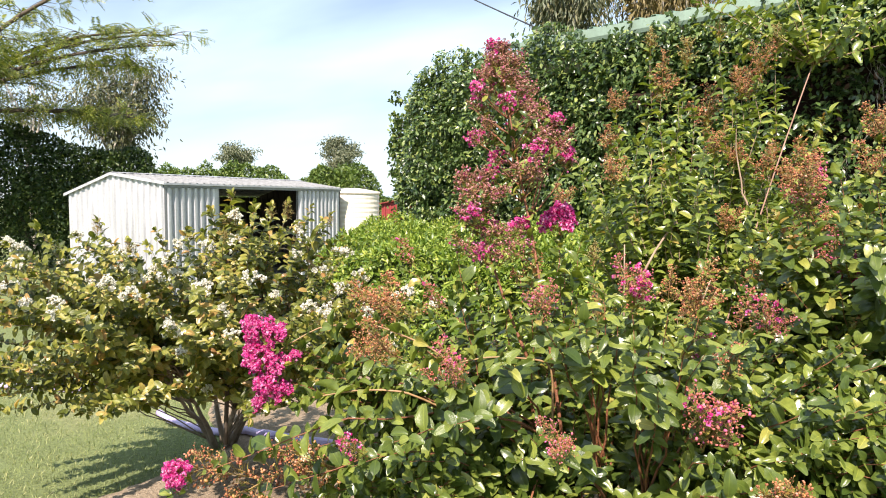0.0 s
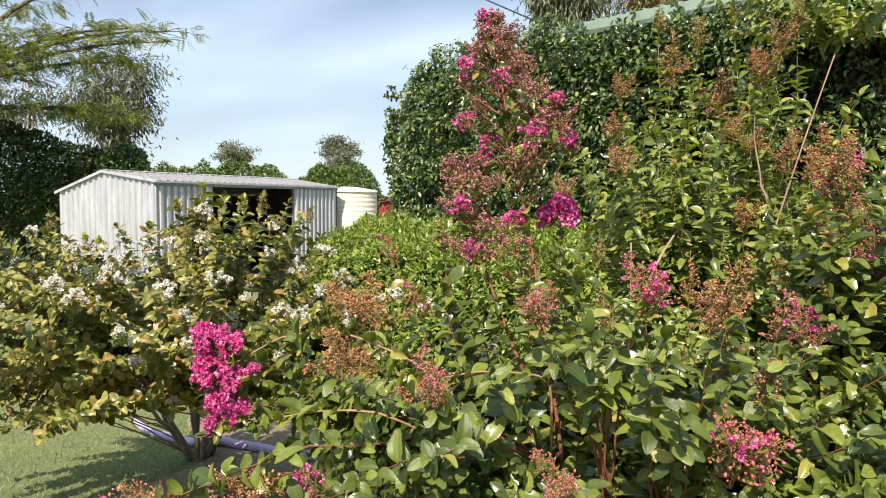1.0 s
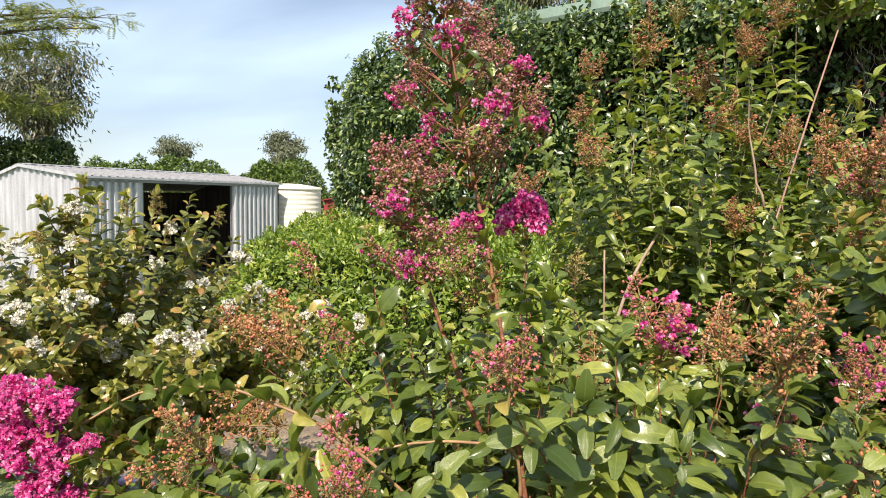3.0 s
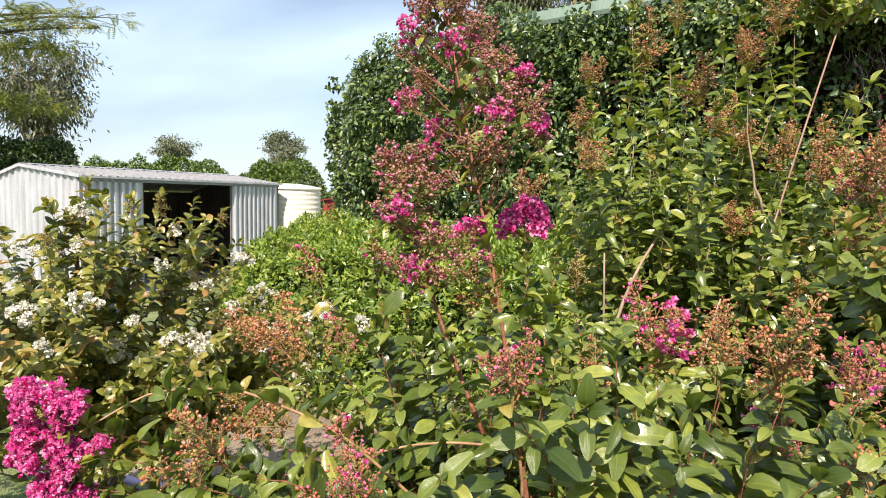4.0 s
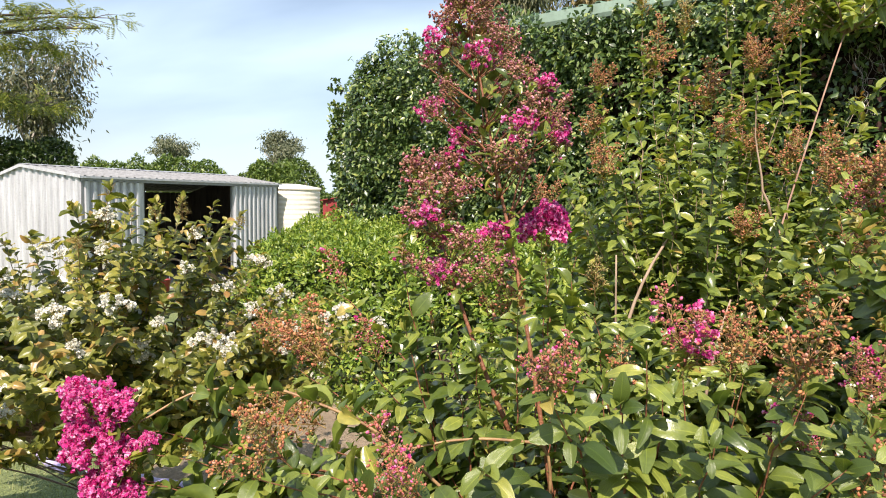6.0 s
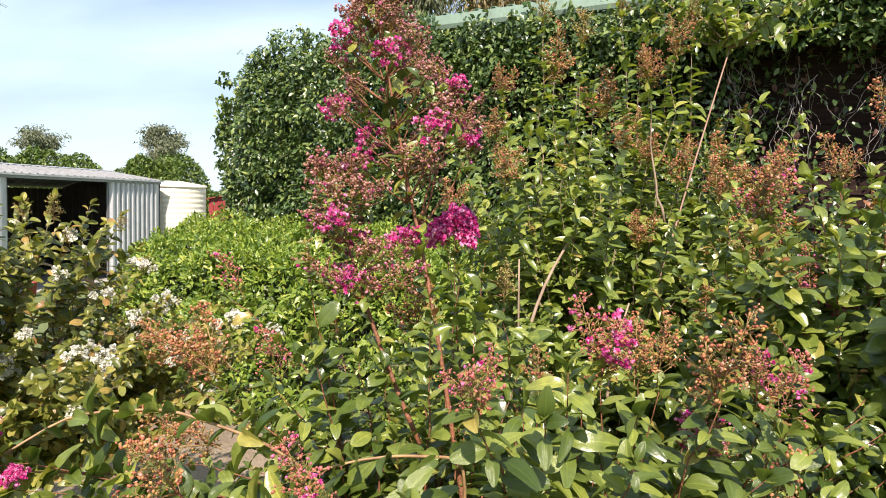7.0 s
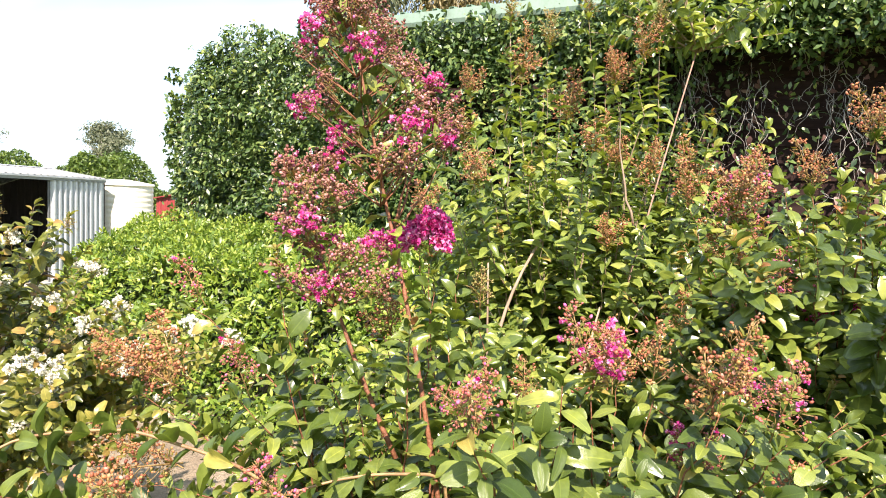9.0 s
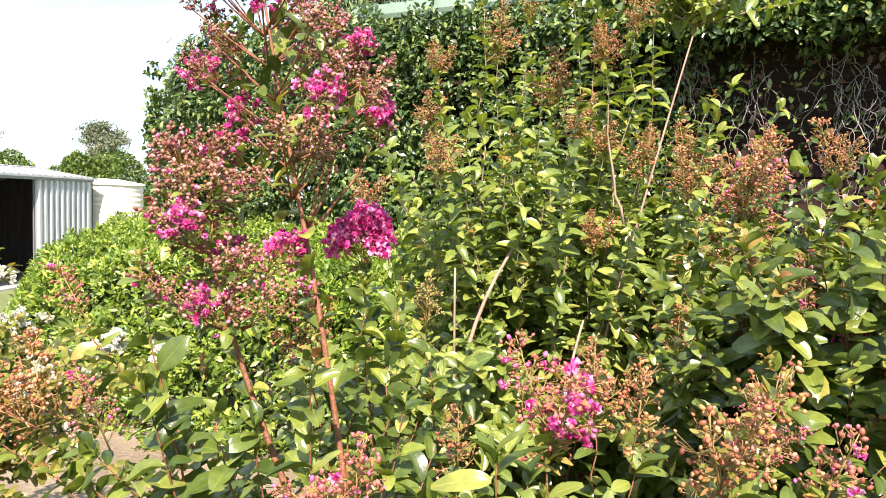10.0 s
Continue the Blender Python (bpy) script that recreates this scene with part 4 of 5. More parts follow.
def panicle_meshes(seed, bud_mat, petal_mat, bloom, height=0.20, radius=0.062, sprays=26, petals=7, bud=(0.0018, 0.0052), per=9, petal=1.0):
    """Stalks, buds and flowers of one conical flower head that stands on the origin."""
    r = np.random.default_rng(seed)
    stalk, buds, size, flowers = Soup(), [], [], []
    stalk.tube([(0, 0, -0.02), (0, 0, height * 0.5), (0, 0, height)], (0.0028, 0.002, 0.001), 5)
    spots = r.uniform(0, 2 * np.pi, 3)
    for i in range(sprays):
        t = (i + 0.5) / sprays
        z0 = height * t * 0.92
        reach = radius * (1 - 0.75 * t) * r.uniform(0.75, 1.15)
        a = i * 2.4 + r.normal(0, 0.3)
        end = np.array((math.cos(a) * reach, math.sin(a) * reach, z0 + reach * 0.7 + 0.01))
        stalk.tube([(0, 0, z0), end * (0.55, 0.55, 1) * (1, 1, 0.5) + (0, 0, z0 * 0.5), end], (0.0014, 0.0011, 0.0008), 4)
        here = bloom * (1.6 if min(abs(math.remainder(a - s, 2 * math.pi)) for s in spots) < 0.7 else 0.5) if bloom < 0.9 else 1.0
        knots = end + r.normal(0, 0.010 + 0.10 * reach, (3, 3))
        for k in range(per if bloom < 0.9 else 12):
            p = (knots[k % 3] + r.normal(0, 0.0048, 3)) if bloom < 0.9 else end + r.normal(0, 0.008 + 0.06 * reach, 3)
            stalk.tube([end * 0.75 + (0, 0, z0 * 0.25), p], 0.0007, 3)
            if r.uniform() < here * 0.85:
                flowers.append(p)
            if r.uniform() > here * 0.7:
                buds.append(p + r.normal(0, 0.004, 3))
                size.append(r.uniform(*bud))
    out = [stalk.mesh("panicle", STALK)]
    if buds:
        k = len(buds)
        rr, p = aim(np.array(buds), r.normal(0, 1, (k, 3)), r.normal(0, 1, (k, 3)), np.array(size))
        out.append(strew("bud_spray", BEAD, rr, p, bud_mat))
    else:
        out.append(None)
    if flowers:
        f = np.array(flowers)
        outward = norm(f * (1, 1, 0.25) + (0, 0, 0.02))
        pos, al = np.repeat(f, petals, 0), np.repeat(outward, petals, 0) * 0.45 + r.normal(0, 0.7, (len(f) * petals, 3))
        rr, p = aim(pos, al, np.repeat(outward, petals, 0) + r.normal(0, 0.45, (len(pos), 3)), r.uniform(0.5, 1.05, len(pos)) * petal * (1.9 if petal_mat is WHITE else 1.0))
        out.append(strew("blossom", PETAL, rr, p, petal_mat))
    else:
        out.append(None)
    k = 34
    a, z = r.uniform(0, 6.28, k), r.uniform(0.0, height * 0.8, k)
    way = np.stack([np.cos(a), np.sin(a), r.uniform(0.2, 0.9, k)], -1)
    rr, p = aim(way * (radius * 0.3 * (1 - z / height * 0.7))[:, None] * (1, 1, 0) + np.stack([0 * z, 0 * z, z], -1), way, r.normal(0, 0.3, (k, 3)) + (0, 0, 1), r.uniform(0.012, 0.034, k))
    out.append(strew("bract_spray", leaf_shape(1.0, 0.4, 2, 0.3, 0.2), rr, p, BRONZE if petal_mat is PINK else PALE))
    return out


HEADS = {
    "b": [panicle_meshes(k, BUD, PINK, 0.0, 0.23, 0.060, 17, 6, (0.0022, 0.0082), 6, 1.4) for k in (1, 2, 3)],
    "r": [panicle_meshes(k, ROSE_BUD, PINK, 0.03, 0.23, 0.060, 17, 6, (0.0022, 0.0082), 6, 1.4) for k in (4, 5, 6)],
    "m": [panicle_meshes(k, ROSE_BUD, PINK, 0.22, 0.23, 0.060, 17, 6, (0.0022, 0.0082), 6, 1.4) for k in (7, 8, 9)],
    "s": [panicle_meshes(k, ROSE_BUD, PINK, 0.42) for k in (19, 20, 21)],
    "p": [panicle_meshes(k, ROSE_BUD, PINK, 0.97, 0.15, 0.08, 26, 6, (0.003, 0.006), 9, 1.55) for k in (10, 11, 30)],
    "d": [panicle_meshes(k, DUSKY_BUD, PINK, 0.02, 0.17, 0.078, 11, 6, (0.006, 0.0125), 6, 1.8) for k in (23, 24, 25)],
    "e": [panicle_meshes(k, DUSKY_BUD, PINK, 0.40, 0.17, 0.078, 11, 5, (0.006, 0.0125), 6, 2.0) for k in (26, 27)],
    "f": [panicle_meshes(k, DUSKY_BUD, PINK, 0.80, 0.15, 0.080, 12, 5, (0.006, 0.011), 6, 2.0) for k in (28, 29)],
    "g": [panicle_meshes(k, GREEN_BUD, PINK, 0.0, 0.15, 0.05, 16) for k in (12, 13)],
    "w": [panicle_meshes(k, GREEN_BUD, WHITE, 0.9, h, 0.085, n, 4) for k, n, h in ((14, 6, 0.07), (15, 9, 0.12), (16, 7, 0.10), (22, 4, 0.08))],
    "v": [panicle_meshes(k, GREEN_BUD, WHITE, 0.25, 0.13, 0.055, 18) for k in (17, 18)],
}
HEAD_LABEL = {"b": "spent rusty-brown bud cluster", "r": "rosy bud cluster with a few magenta flowers", "m": "half-open magenta flower head", "s": "magenta flower cluster with rosy buds", "p": "full magenta flower head", "d": "dusky rose bud spray", "e": "dusky bud spray with some magenta flowers", "f": "small magenta flower spray", "g": "green bud cluster", "w": "white flower head", "v": "green bud cluster with a few white flowers"}

LEAVES = [leaf_shape(1.0, w, 6, f, c, 0.52, 4, v) for w, f, c, v in ((0.60, 0.35, 0.16, 0.02), (0.63, 0.55, 0.36, 0.03), (0.56, 0.42, 0.58, 0.02), (0.60, 0.8, 0.26, 0.03), (0.52, 0.65, 0.42, 0.02))]
LEAVES_TWIG = [leaf_shape(1.0, w, 6, f, c, 0.5, 4, 0.02) for w, f, c in ((0.54, 0.8, 0.45), (0.50, 1.0, 0.3), (0.58, 0.6, 0.2))]
LEAVES_BIG = [leaf_shape(1.0, w, 7, f, c, 0.5, 4, 0.015) for w, f, c in ((0.46, 0.4, 0.62), (0.50, 0.35, 0.45), (0.44, 0.5, 0.80))]
LEAVES_FAR = [leaf_shape(1.0, w, 5, f, c, 0.54) for w, f, c in ((0.62, 0.45, 0.22), (0.55, 0.6, 0.42), (0.50, 0.75, 0.62))]


def fork_of(stems, tip, drop):
    """The point of the nearest stem that lies about `drop` below its end."""
    stem = min(stems, key=lambda q: np.hypot(*(q[-1] - np.asarray(tip))[:2]))
    return stem[int(np.argmin(np.abs(stem[:, 2] - (stem[-1, 2] - drop))))]


class Shrub:
    def __init__(self, name, label, base, stem_mat):
        self.base = np.array((*base, float(bed_z(np.array([base[0]]), np.array([base[1]]))[0]) - 0.02))
        self.top = thing(name, label, "shrub", tuple(self.base))
        self.stem_mat = stem_mat
        self.twigs = Soup()
        self.leaf = {}

    def leaves_on(self, pts, size, start, gap, key, pair=True, lift=0.45, wild=0.38):
        seg = np.linalg.norm(np.diff(pts, axis=0), axis=1)
        run = np.concatenate([[0], np.cumsum(seg)])
        at, turn = run[-1] * start, rng.uniform(0, np.pi)
        store = self.leaf.setdefault(key, [[], [], [], []])
        while at < run[-1] - 0.004:
            i = min(np.searchsorted(run, at, "right") - 1, len(seg) - 1)
            p = pts[i] + (pts[i + 1] - pts[i]) * (at - run[i]) / seg[i]
            tang = norm(pts[i + 1] - pts[i])
            side = norm(np.cross(tang, (0.3 * math.cos(turn), 0.3 * math.sin(turn), 1.0) if abs(tang[2]) < 0.85 else (math.cos(turn), math.sin(turn), 0)))
            if abs(tang[2]) < 0.85:
                side = side * math.cos(turn) * 1.0 + np.cross(side, tang) * math.sin(turn) * 0.5
                side = norm(side)
            k = 1 - 0.45 * max(0, at / run[-1] - 0.75) / 0.25
            for s in ((-1, 1) if pair else (1,)):
                if rng.uniform() < 0.06:
                    continue
                al = s * side + lift * tang + (0, 0, 0.15) + rng.normal(0, wild, 3)
                store[0].append(p + rng.normal(0, 0.003, 3))
                store[1].append(al)
                store[2].append(tang * 0.7 + np.array((0, -0.32, 0.75)) + rng.normal(0, 0.42, 3))
                store[3].append(size * k * rng.uniform(0.6, 1.2))
            turn += 1.45 + rng.normal(0, 0.25)
            at += gap * rng.uniform(0.7, 1.3)

    def shoot(self, start, tip, bend=(0, 0, 0), size=0.06, leaf_from=0.3, gap=0.032, thick=0.004, key="leaf", own=False, lift=0.45, tip_key=None):
        start, tip = np.asarray(start, float), np.asarray(tip, float)
        length = np.linalg.norm(tip - start)
        pts = bezier(start, (start + tip) / 2 + np.asarray(bend) * length, tip, 11)
        pts[1:-1] += rng.normal(0, 0.008 * length, (9, 3))
        radii = np.linspace(thick, 0.0007, 11)
        if own:
            part("stem", Soup().tube(pts, radii, 7).mesh("stem", self.stem_mat), self.top)
        else:
            self.twigs.tube(pts, radii, 5)
        self.leaves_on(pts, size, leaf_from, gap, key, lift=lift)
        # young leaves at the very tip
        store, tw = self.leaf[key], norm(pts[-1] - pts[-2])
        for k in range(3):
            store[0].append(pts[-1] - tw * 0.004 * k)
            store[1].append(tw + rng.normal(0, 0.5, 3))
            store[2].append(np.array((0, -0.15, 0.8)) + rng.normal(0, 0.4, 3))
            store[3].append(size * rng.uniform(0.45, 0.75))
        if tip_key:
            tw = norm(pts[-1] - pts[-2])
            self.leaves_on(np.linspace(pts[-1], pts[-1] + tw * 0.05, 4), size * 0.34, 0, 0.010, tip_key, lift=1.2)
        return pts

    def head(self, at, radius, kind, way=(0, 0, 1)):
        stalk, buds, flowers, bracts = HEADS[kind][int(rng.integers(len(HEADS[kind])))]
        way = Vector(way).normalized()
        m = Matrix.Translation(Vector(at) - self.top.location - way * radius * 1.6) @ way.to_track_quat("Z", "Y").to_matrix().to_4x4() @ pose(0, 0, 0, 0, 0, float(rng.uniform(0, 360))) @ Matrix.Scale(radius / 0.084, 4)
        ob = part("panicle", stalk, self.top, HEAD_LABEL[kind], m=m)
        if buds:
            part("bud_spray", buds, ob, kind="stuff", m=Matrix())
        if flowers:
            part("blossom", flowers, ob, kind="stuff", m=Matrix())
        part("bract_spray", bracts, ob, kind="stuff", m=Matrix())

    def cluster(self, at, radius, kind, way=(0, 0, 1)):
        """A head of several uneven lobes, or a single one where it is small or in full flower."""
        at = np.asarray(at, float)
        if kind not in "brm" or radius < 0.05:
            return self.head(at, radius, kind, way)
        turn = rng.uniform(0, 6.28)
        foot = at - np.asarray(way) * radius * 1.5
        for k in range(3):
            side = np.array((math.cos(turn + 2.1 * k), math.sin(turn + 2.1 * k), 0)) * radius * rng.uniform(0.3, 0.6)
            spot = at + side - (0, 0, radius * rng.uniform(0.0, 1.2))
            lobe = radius * rng.uniform(0.55, 0.8)
            lean = norm(spot - foot)
            self.twigs.tube(np.linspace(foot, spot - lean * lobe * 1.5, 4), (0.0024, 0.002, 0.0018, 0.0015), 5)
            self.head(spot, lobe, "r" if kind == "m" and k else kind, lean)

    def finish(self, mats, near=None, fine=True):
        """Joins the leaves; the nearest 300, counted from the lawn side, stay single."""
        part("branchwork", self.twigs.mesh("branchwork", self.stem_mat), self.top, kind="stuff")
        for key, (pos, along, up, size) in self.leaf.items():
            shapes = LEAVES_TWIG if key == "twig" else LEAVES_BIG if key == "big" else LEAVES if fine else LEAVES_FAR
            pos, along, up, size = (np.array(v) for v in (pos, along, up, size))
            single = np.zeros(len(pos), bool)
            if near and key == "leaf":
                order = np.argsort(np.hypot(pos[:, 0] - near[0], pos[:, 1] - near[1]) - 1.2 * np.clip(pos[:, 2] - 0.8, 0, 0.5))
                single[order[:300]] = True
                shared = [ribbed_blade(mesh_of("leaf", v, f, mats[key]), np.isclose(v[:, 0], 0)) for v, f in shapes]
                r, p = aim(pos[single], along[single], up[single], size[single])
                for i in range(len(p)):
                    m = Matrix([[*r[i][j], p[i][j]] for j in range(3)] + [[0, 0, 0, 1]])
                    part("leaf", shared[i % len(shared)], self.top, m=Matrix.Translation(-self.top.location) @ m)
            rest = ~single
            which = rng.integers(0, len(shapes), len(pos))
            for k, shape in enumerate(shapes):
                pick = rest & (which == k)
                if pick.any():
                    r, p = aim(pos[pick], along[pick], up[pick], size[pick])
                    part("foliage", strew("foliage", shape, r, p, mats[key]), self.top, kind="stuff")


# In each set a darker leaf stands in for shade low inside.
PINK_LEAF = {"big": MYRTLE, "twig": MYRTLE, "leaf": MYRTLE, "shaded": MYRTLE_SHADED, "tip": BRONZE}
SUNNY_LEAF = {"leaf": MYRTLE_LIGHT, "shaded": MYRTLE, "tip": BRONZE}


def dome_tips(n, centre, radii, low, high, rim=0.5):
    """Points spread through a dome: higher in the middle."""
    out = []
    while len(out) < n:
        a, q = rng.uniform(0, 2 * np.pi), math.sqrt(rng.uniform())
        x, y = math.cos(a) * q, math.sin(a) * q
        z = low + (high - low) * (rng.uniform() ** 0.6) * (1 - rim * q * q)
        out.append(np.array((centre[0] + x * radii[0], centre[1] + y * radii[1], z)))
    return out


def front_shrub():
    reseed(21)
    s = Shrub("crepe_myrtle", "magenta-flowering crepe myrtle with glossy green leaves in the bed", (-0.45, 2.15), STEM_RED)
    b = s.base
    crowns = []
    for i in range(12):
        a = i * 2.4
        tip = b + np.array((math.cos(a) * 0.34, math.sin(a) * 0.3, rng.uniform(0.55, 0.8)))
        crowns.append(s.shoot(b + np.array((math.cos(a) * 0.05, math.sin(a) * 0.05, 0)), tip, (0, 0, 0.12), 0.06, 0.7, 0.05, 0.011, "shaded", own=True))
    # leafy filling, lower and inside shaded by a darker leaf colour, brighter outside
    for tip in dome_tips(240, (-0.45, 2.0), (1.0, 0.74), 0.40, 1.16):
        if (tip[1] < 1.85 and tip[2] > 0.8 and -0.7 < tip[0] < 0.05) or (tip[1] < 1.55 and tip[2] > 0.75 and tip[0] > -0.75):
            continue
        root = fork_of(crowns, tip, rng.uniform(0.1, 0.45))
        s.shoot(root, tip, (0, 0, 0.15), 0.058 + 0.010 * (tip[1] < 1.9), 0.25, 0.027, 0.004, "leaf" if tip[2] > 0.7 else "shaded")
    for tip in dome_tips(110, (0.30, 2.0), (0.5, 0.42), 0.5, 1.10, 0.2):
        root = fork_of(crowns, tip, rng.uniform(0.1, 0.4))
        s.shoot(root, tip, (0, 0, 0.15), 0.052, 0.3, 0.026, 0.004, "leaf")
    for tip in dome_tips(75, (0.14, 2.06), (0.34, 0.34), 0.9, 1.2, 0.2):
        root = fork_of(crowns, tip, rng.uniform(0.1, 0.3))
        s.shoot(root, tip, (0, 0, 0.12), 0.058, 0.45, 0.028, 0.004, "leaf")
    for tip in dome_tips(60, (-0.90, 2.55), (0.45, 0.38), 0.6, 1.02, 0.2):
        root = fork_of(crowns, tip, rng.uniform(0.1, 0.4))
        s.shoot(root, tip, (0, 0, 0.15), 0.054, 0.3, 0.026, 0.004, "leaf")
    for tip in dome_tips(55, (-0.98, 1.95), (0.46, 0.6), 0.68, 1.0, 0.2):
        root = fork_of(crowns, tip, rng.uniform(0.2, 0.5))
        s.shoot(root, tip, (0, 0, 0.2), 0.058, 0.4, 0.026, 0.004, "leaf")
    # heads on arching shoots
    for x, y, z, r, k in HEADS_FRONT:
        tip = np.array((x, y, z - r * 1.6))
        root = fork_of(crowns, tip, rng.uniform(0.0, 0.3))
        out = tip - root
        p = s.shoot(root, tip, (0, 0, 0.12 if tip[2] > 1.0 else 0.25), 0.056, 0.35 if tip[0] > -0.7 and tip[1] < 1.9 else 0.2, 0.027, 0.0045, "leaf")
        s.cluster((x, y, z), r, k, norm(norm(p[-1] - p[-2]) * 0.6 + (0, 0, 0.55)))
    # arching twigs towards the lawn
    arches = (
        ((-0.883, 1.789, 1.117), (-1.064, 1.735, 1.187), (-1.224, 1.690, 1.175), (-1.316, 1.570, 1.099)),
        ((-0.572, 1.899, 1.093), (-0.682, 1.833, 1.109), (-0.740, 1.798, 1.108), (-0.799, 1.764, 1.096)),
        ((-0.893, 1.633, 1.030), (-0.970, 1.613, 1.032), (-1.047, 1.592, 1.025), (-1.155, 1.539, 1.004)),
    )
    for spots in arches:
        spots = np.array(spots)
        start = fork_of(crowns, spots[0], 0.1)
        knots = np.concatenate([[start], spots])
        t = np.linspace(0, 4, 26)
        pts = np.stack([np.interp(t, np.arange(5), knots[:, k]) for k in range(3)], -1)
        pts[1:-1] = (pts[:-2] + 2 * pts[1:-1] + pts[2:]) / 4
        pts[1:-1] = (pts[:-2] + 2 * pts[1:-1] + pts[2:]) / 4
        part("stem", Soup().tube(pts, np.linspace(0.0036, 0.0018, 26), 7).mesh("stem", ARCH), s.top, "slender arching brown twig")
        s.leaves_on(pts[7:], 0.060, 0.05, 0.034, "twig", lift=0.3)
    # strong leafy shoots over the rest
    for e in ((-0.42, 1.64, 1.26), (-0.30, 1.62, 1.22), (-0.14, 1.60, 1.22), (-0.05, 1.68, 1.25), (-0.60, 1.56, 1.16), (-0.76, 1.50, 1.10), (-0.36, 1.78, 1.27), (-0.22, 1.52, 1.16), (-0.95, 1.62, 1.08), (-1.1, 1.7, 1.0), (-0.78, 1.34, 1.00), (-0.66, 1.40, 1.04)):
        root = fork_of(crowns, e, 0.05)
        s.shoot(root, e, (0, 0, 0.14), 0.060, 0.6, 0.028, 0.0045, "leaf", lift=0.3)
    # sprays of long arched leaves nearest the lawn
    for e in ((-0.392, 1.720, 1.307), (-0.169, 1.805, 1.261), (-0.460, 1.742, 1.243), (-0.288, 1.756, 1.243), (-0.072, 1.894, 1.215)):
        root = fork_of(crowns, e, 0.1)
        s.shoot(root, e, (0, 0, 0.10), 0.072, 0.68, 0.024, 0.0045, "big", lift=0.4)
    # the tall flowering spire
    foot, waist, peak = np.array((-0.62, 2.06, 1.10)), np.array((-0.765, 2.19, 1.55)), np.array((-0.905, 2.30, 2.06))
    pts = np.concatenate([bezier(foot - (-0.05, 0.02, 0.35), foot + (-0.06, 0.05, 0.22), waist, 10), bezier(waist, waist + (-0.06, 0.02, 0.25), peak, 10)[1:]])
    part("stem", Soup().tube(pts, np.linspace(0.0058, 0.0016, len(pts)), 8).mesh("stem", STEM_RED), s.top, "straight red-brown flowering stem")
    s.leaves_on(pts[4:14], 0.055, 0.1, 0.05, "leaf")
    for i in range(90):
        t = (i / 90) ** 0.85
        c = pts[10 + int(t * 8.9)]
        reach = (0.185 * (1 - t**1.5) * min(1, 0.5 + 2.6 * t) + 0.018) * (rng.uniform(0.82, 1.05) if i % 3 else rng.uniform(0.55, 0.85))
        a = i * 2.4 + rng.normal(0, 0.2)
        if t < 0.7 and math.sin(a + 0.35) < -0.88:
            continue
        tip = c + np.array((math.cos(a) * reach, math.sin(a) * reach, reach * 0.25))
        s.twigs.tube(bezier(c - (0, 0, 0.06), (c + tip) / 2 - (0, 0, 0.035), tip, 5), np.linspace(0.002, 0.0012, 5), 5)
        if i % 3 == 1:
            s.leaves_on(np.linspace(c, tip, 4), 0.040, 0.3, 0.04, "leaf")
        s.head(tip + (0, 0, 0.015), rng.uniform(0.024, 0.038) * (1 - 0.2 * t), rng.choice(["f", "e", "d"], p=(0.055, 0.10, 0.845)), norm((math.cos(a) * 0.8, math.sin(a) * 0.8, 0.7)))
    for k in range(14):
        e = np.array((rng.uniform(-0.95, -0.5), rng.uniform(1.95, 2.4), rng.uniform(1.12, 1.42)))
        s.shoot((e[0] * 0.6 - 0.28, e[1] * 0.5 + 1.05, 0.85), e, (0, 0, 0.05), 0.056, 0.2, 0.03, 0.003, "leaf", tip_key="tip" if k % 3 == 0 else None)
    v, f = leaf_shape(0.034, 0.02, 5, 0.5, 0.5)
    r, q = aim(np.array([(-0.795, 2.19, 1.585)]), np.array([(0.8, 0.3, -0.3)]), np.array([(0, -0.5, 1.0)]), 1.0)
    part("leaf", strew("leaf", (v, f), r, q, WHITE), s.top, "bleached curled leaf")
    for e in ((-0.70, 2.28, 1.78), (-0.72, 2.20, 1.72), (-0.66, 2.32, 1.68)):
        s.shoot(waist + (0.01, 0, -0.06), e, (0.08, 0, -0.08), 0.045, 0.75, 0.05, 0.0035, "leaf", own=True)
        s.head(np.array(e) + (0, 0, 0.02), 0.036, "d")
    # its lower side arm
    arm = bezier((-0.70, 2.06, 1.05), (-0.85, 2.12, 1.30), (-0.93, 2.14, 1.58), 10)
    part("stem", Soup().tube(arm, np.linspace(0.006, 0.002, 10), 7).mesh("stem", STEM_RED), s.top)
    s.leaves_on(arm, 0.05, 0.1, 0.045, "leaf")
    for i in range(32):
        c = arm[5 + i % 5]
        a = i * 2.4
        tip = c + np.array((math.cos(a) * 0.10, math.sin(a) * 0.10, 0.04)) * rng.uniform(0.5, 1.1) * (1.15 - 0.1 * (i % 5))
        s.shoot(c, tip, (0, 0, -0.1), 0.035, 0.6, 0.06, 0.002, "leaf")
        s.head(tip + (0, 0, 0.03), rng.uniform(0.026, 0.040), rng.choice(["f", "e", "d"], p=(0.1, 0.2, 0.7) if i % 5 > 1 else (0.02, 0.1, 0.88)), norm((math.cos(a) * 0.7, math.sin(a) * 0.7, 0.8)))
    s.finish(PINK_LEAF, near=(-0.35, 1.1))


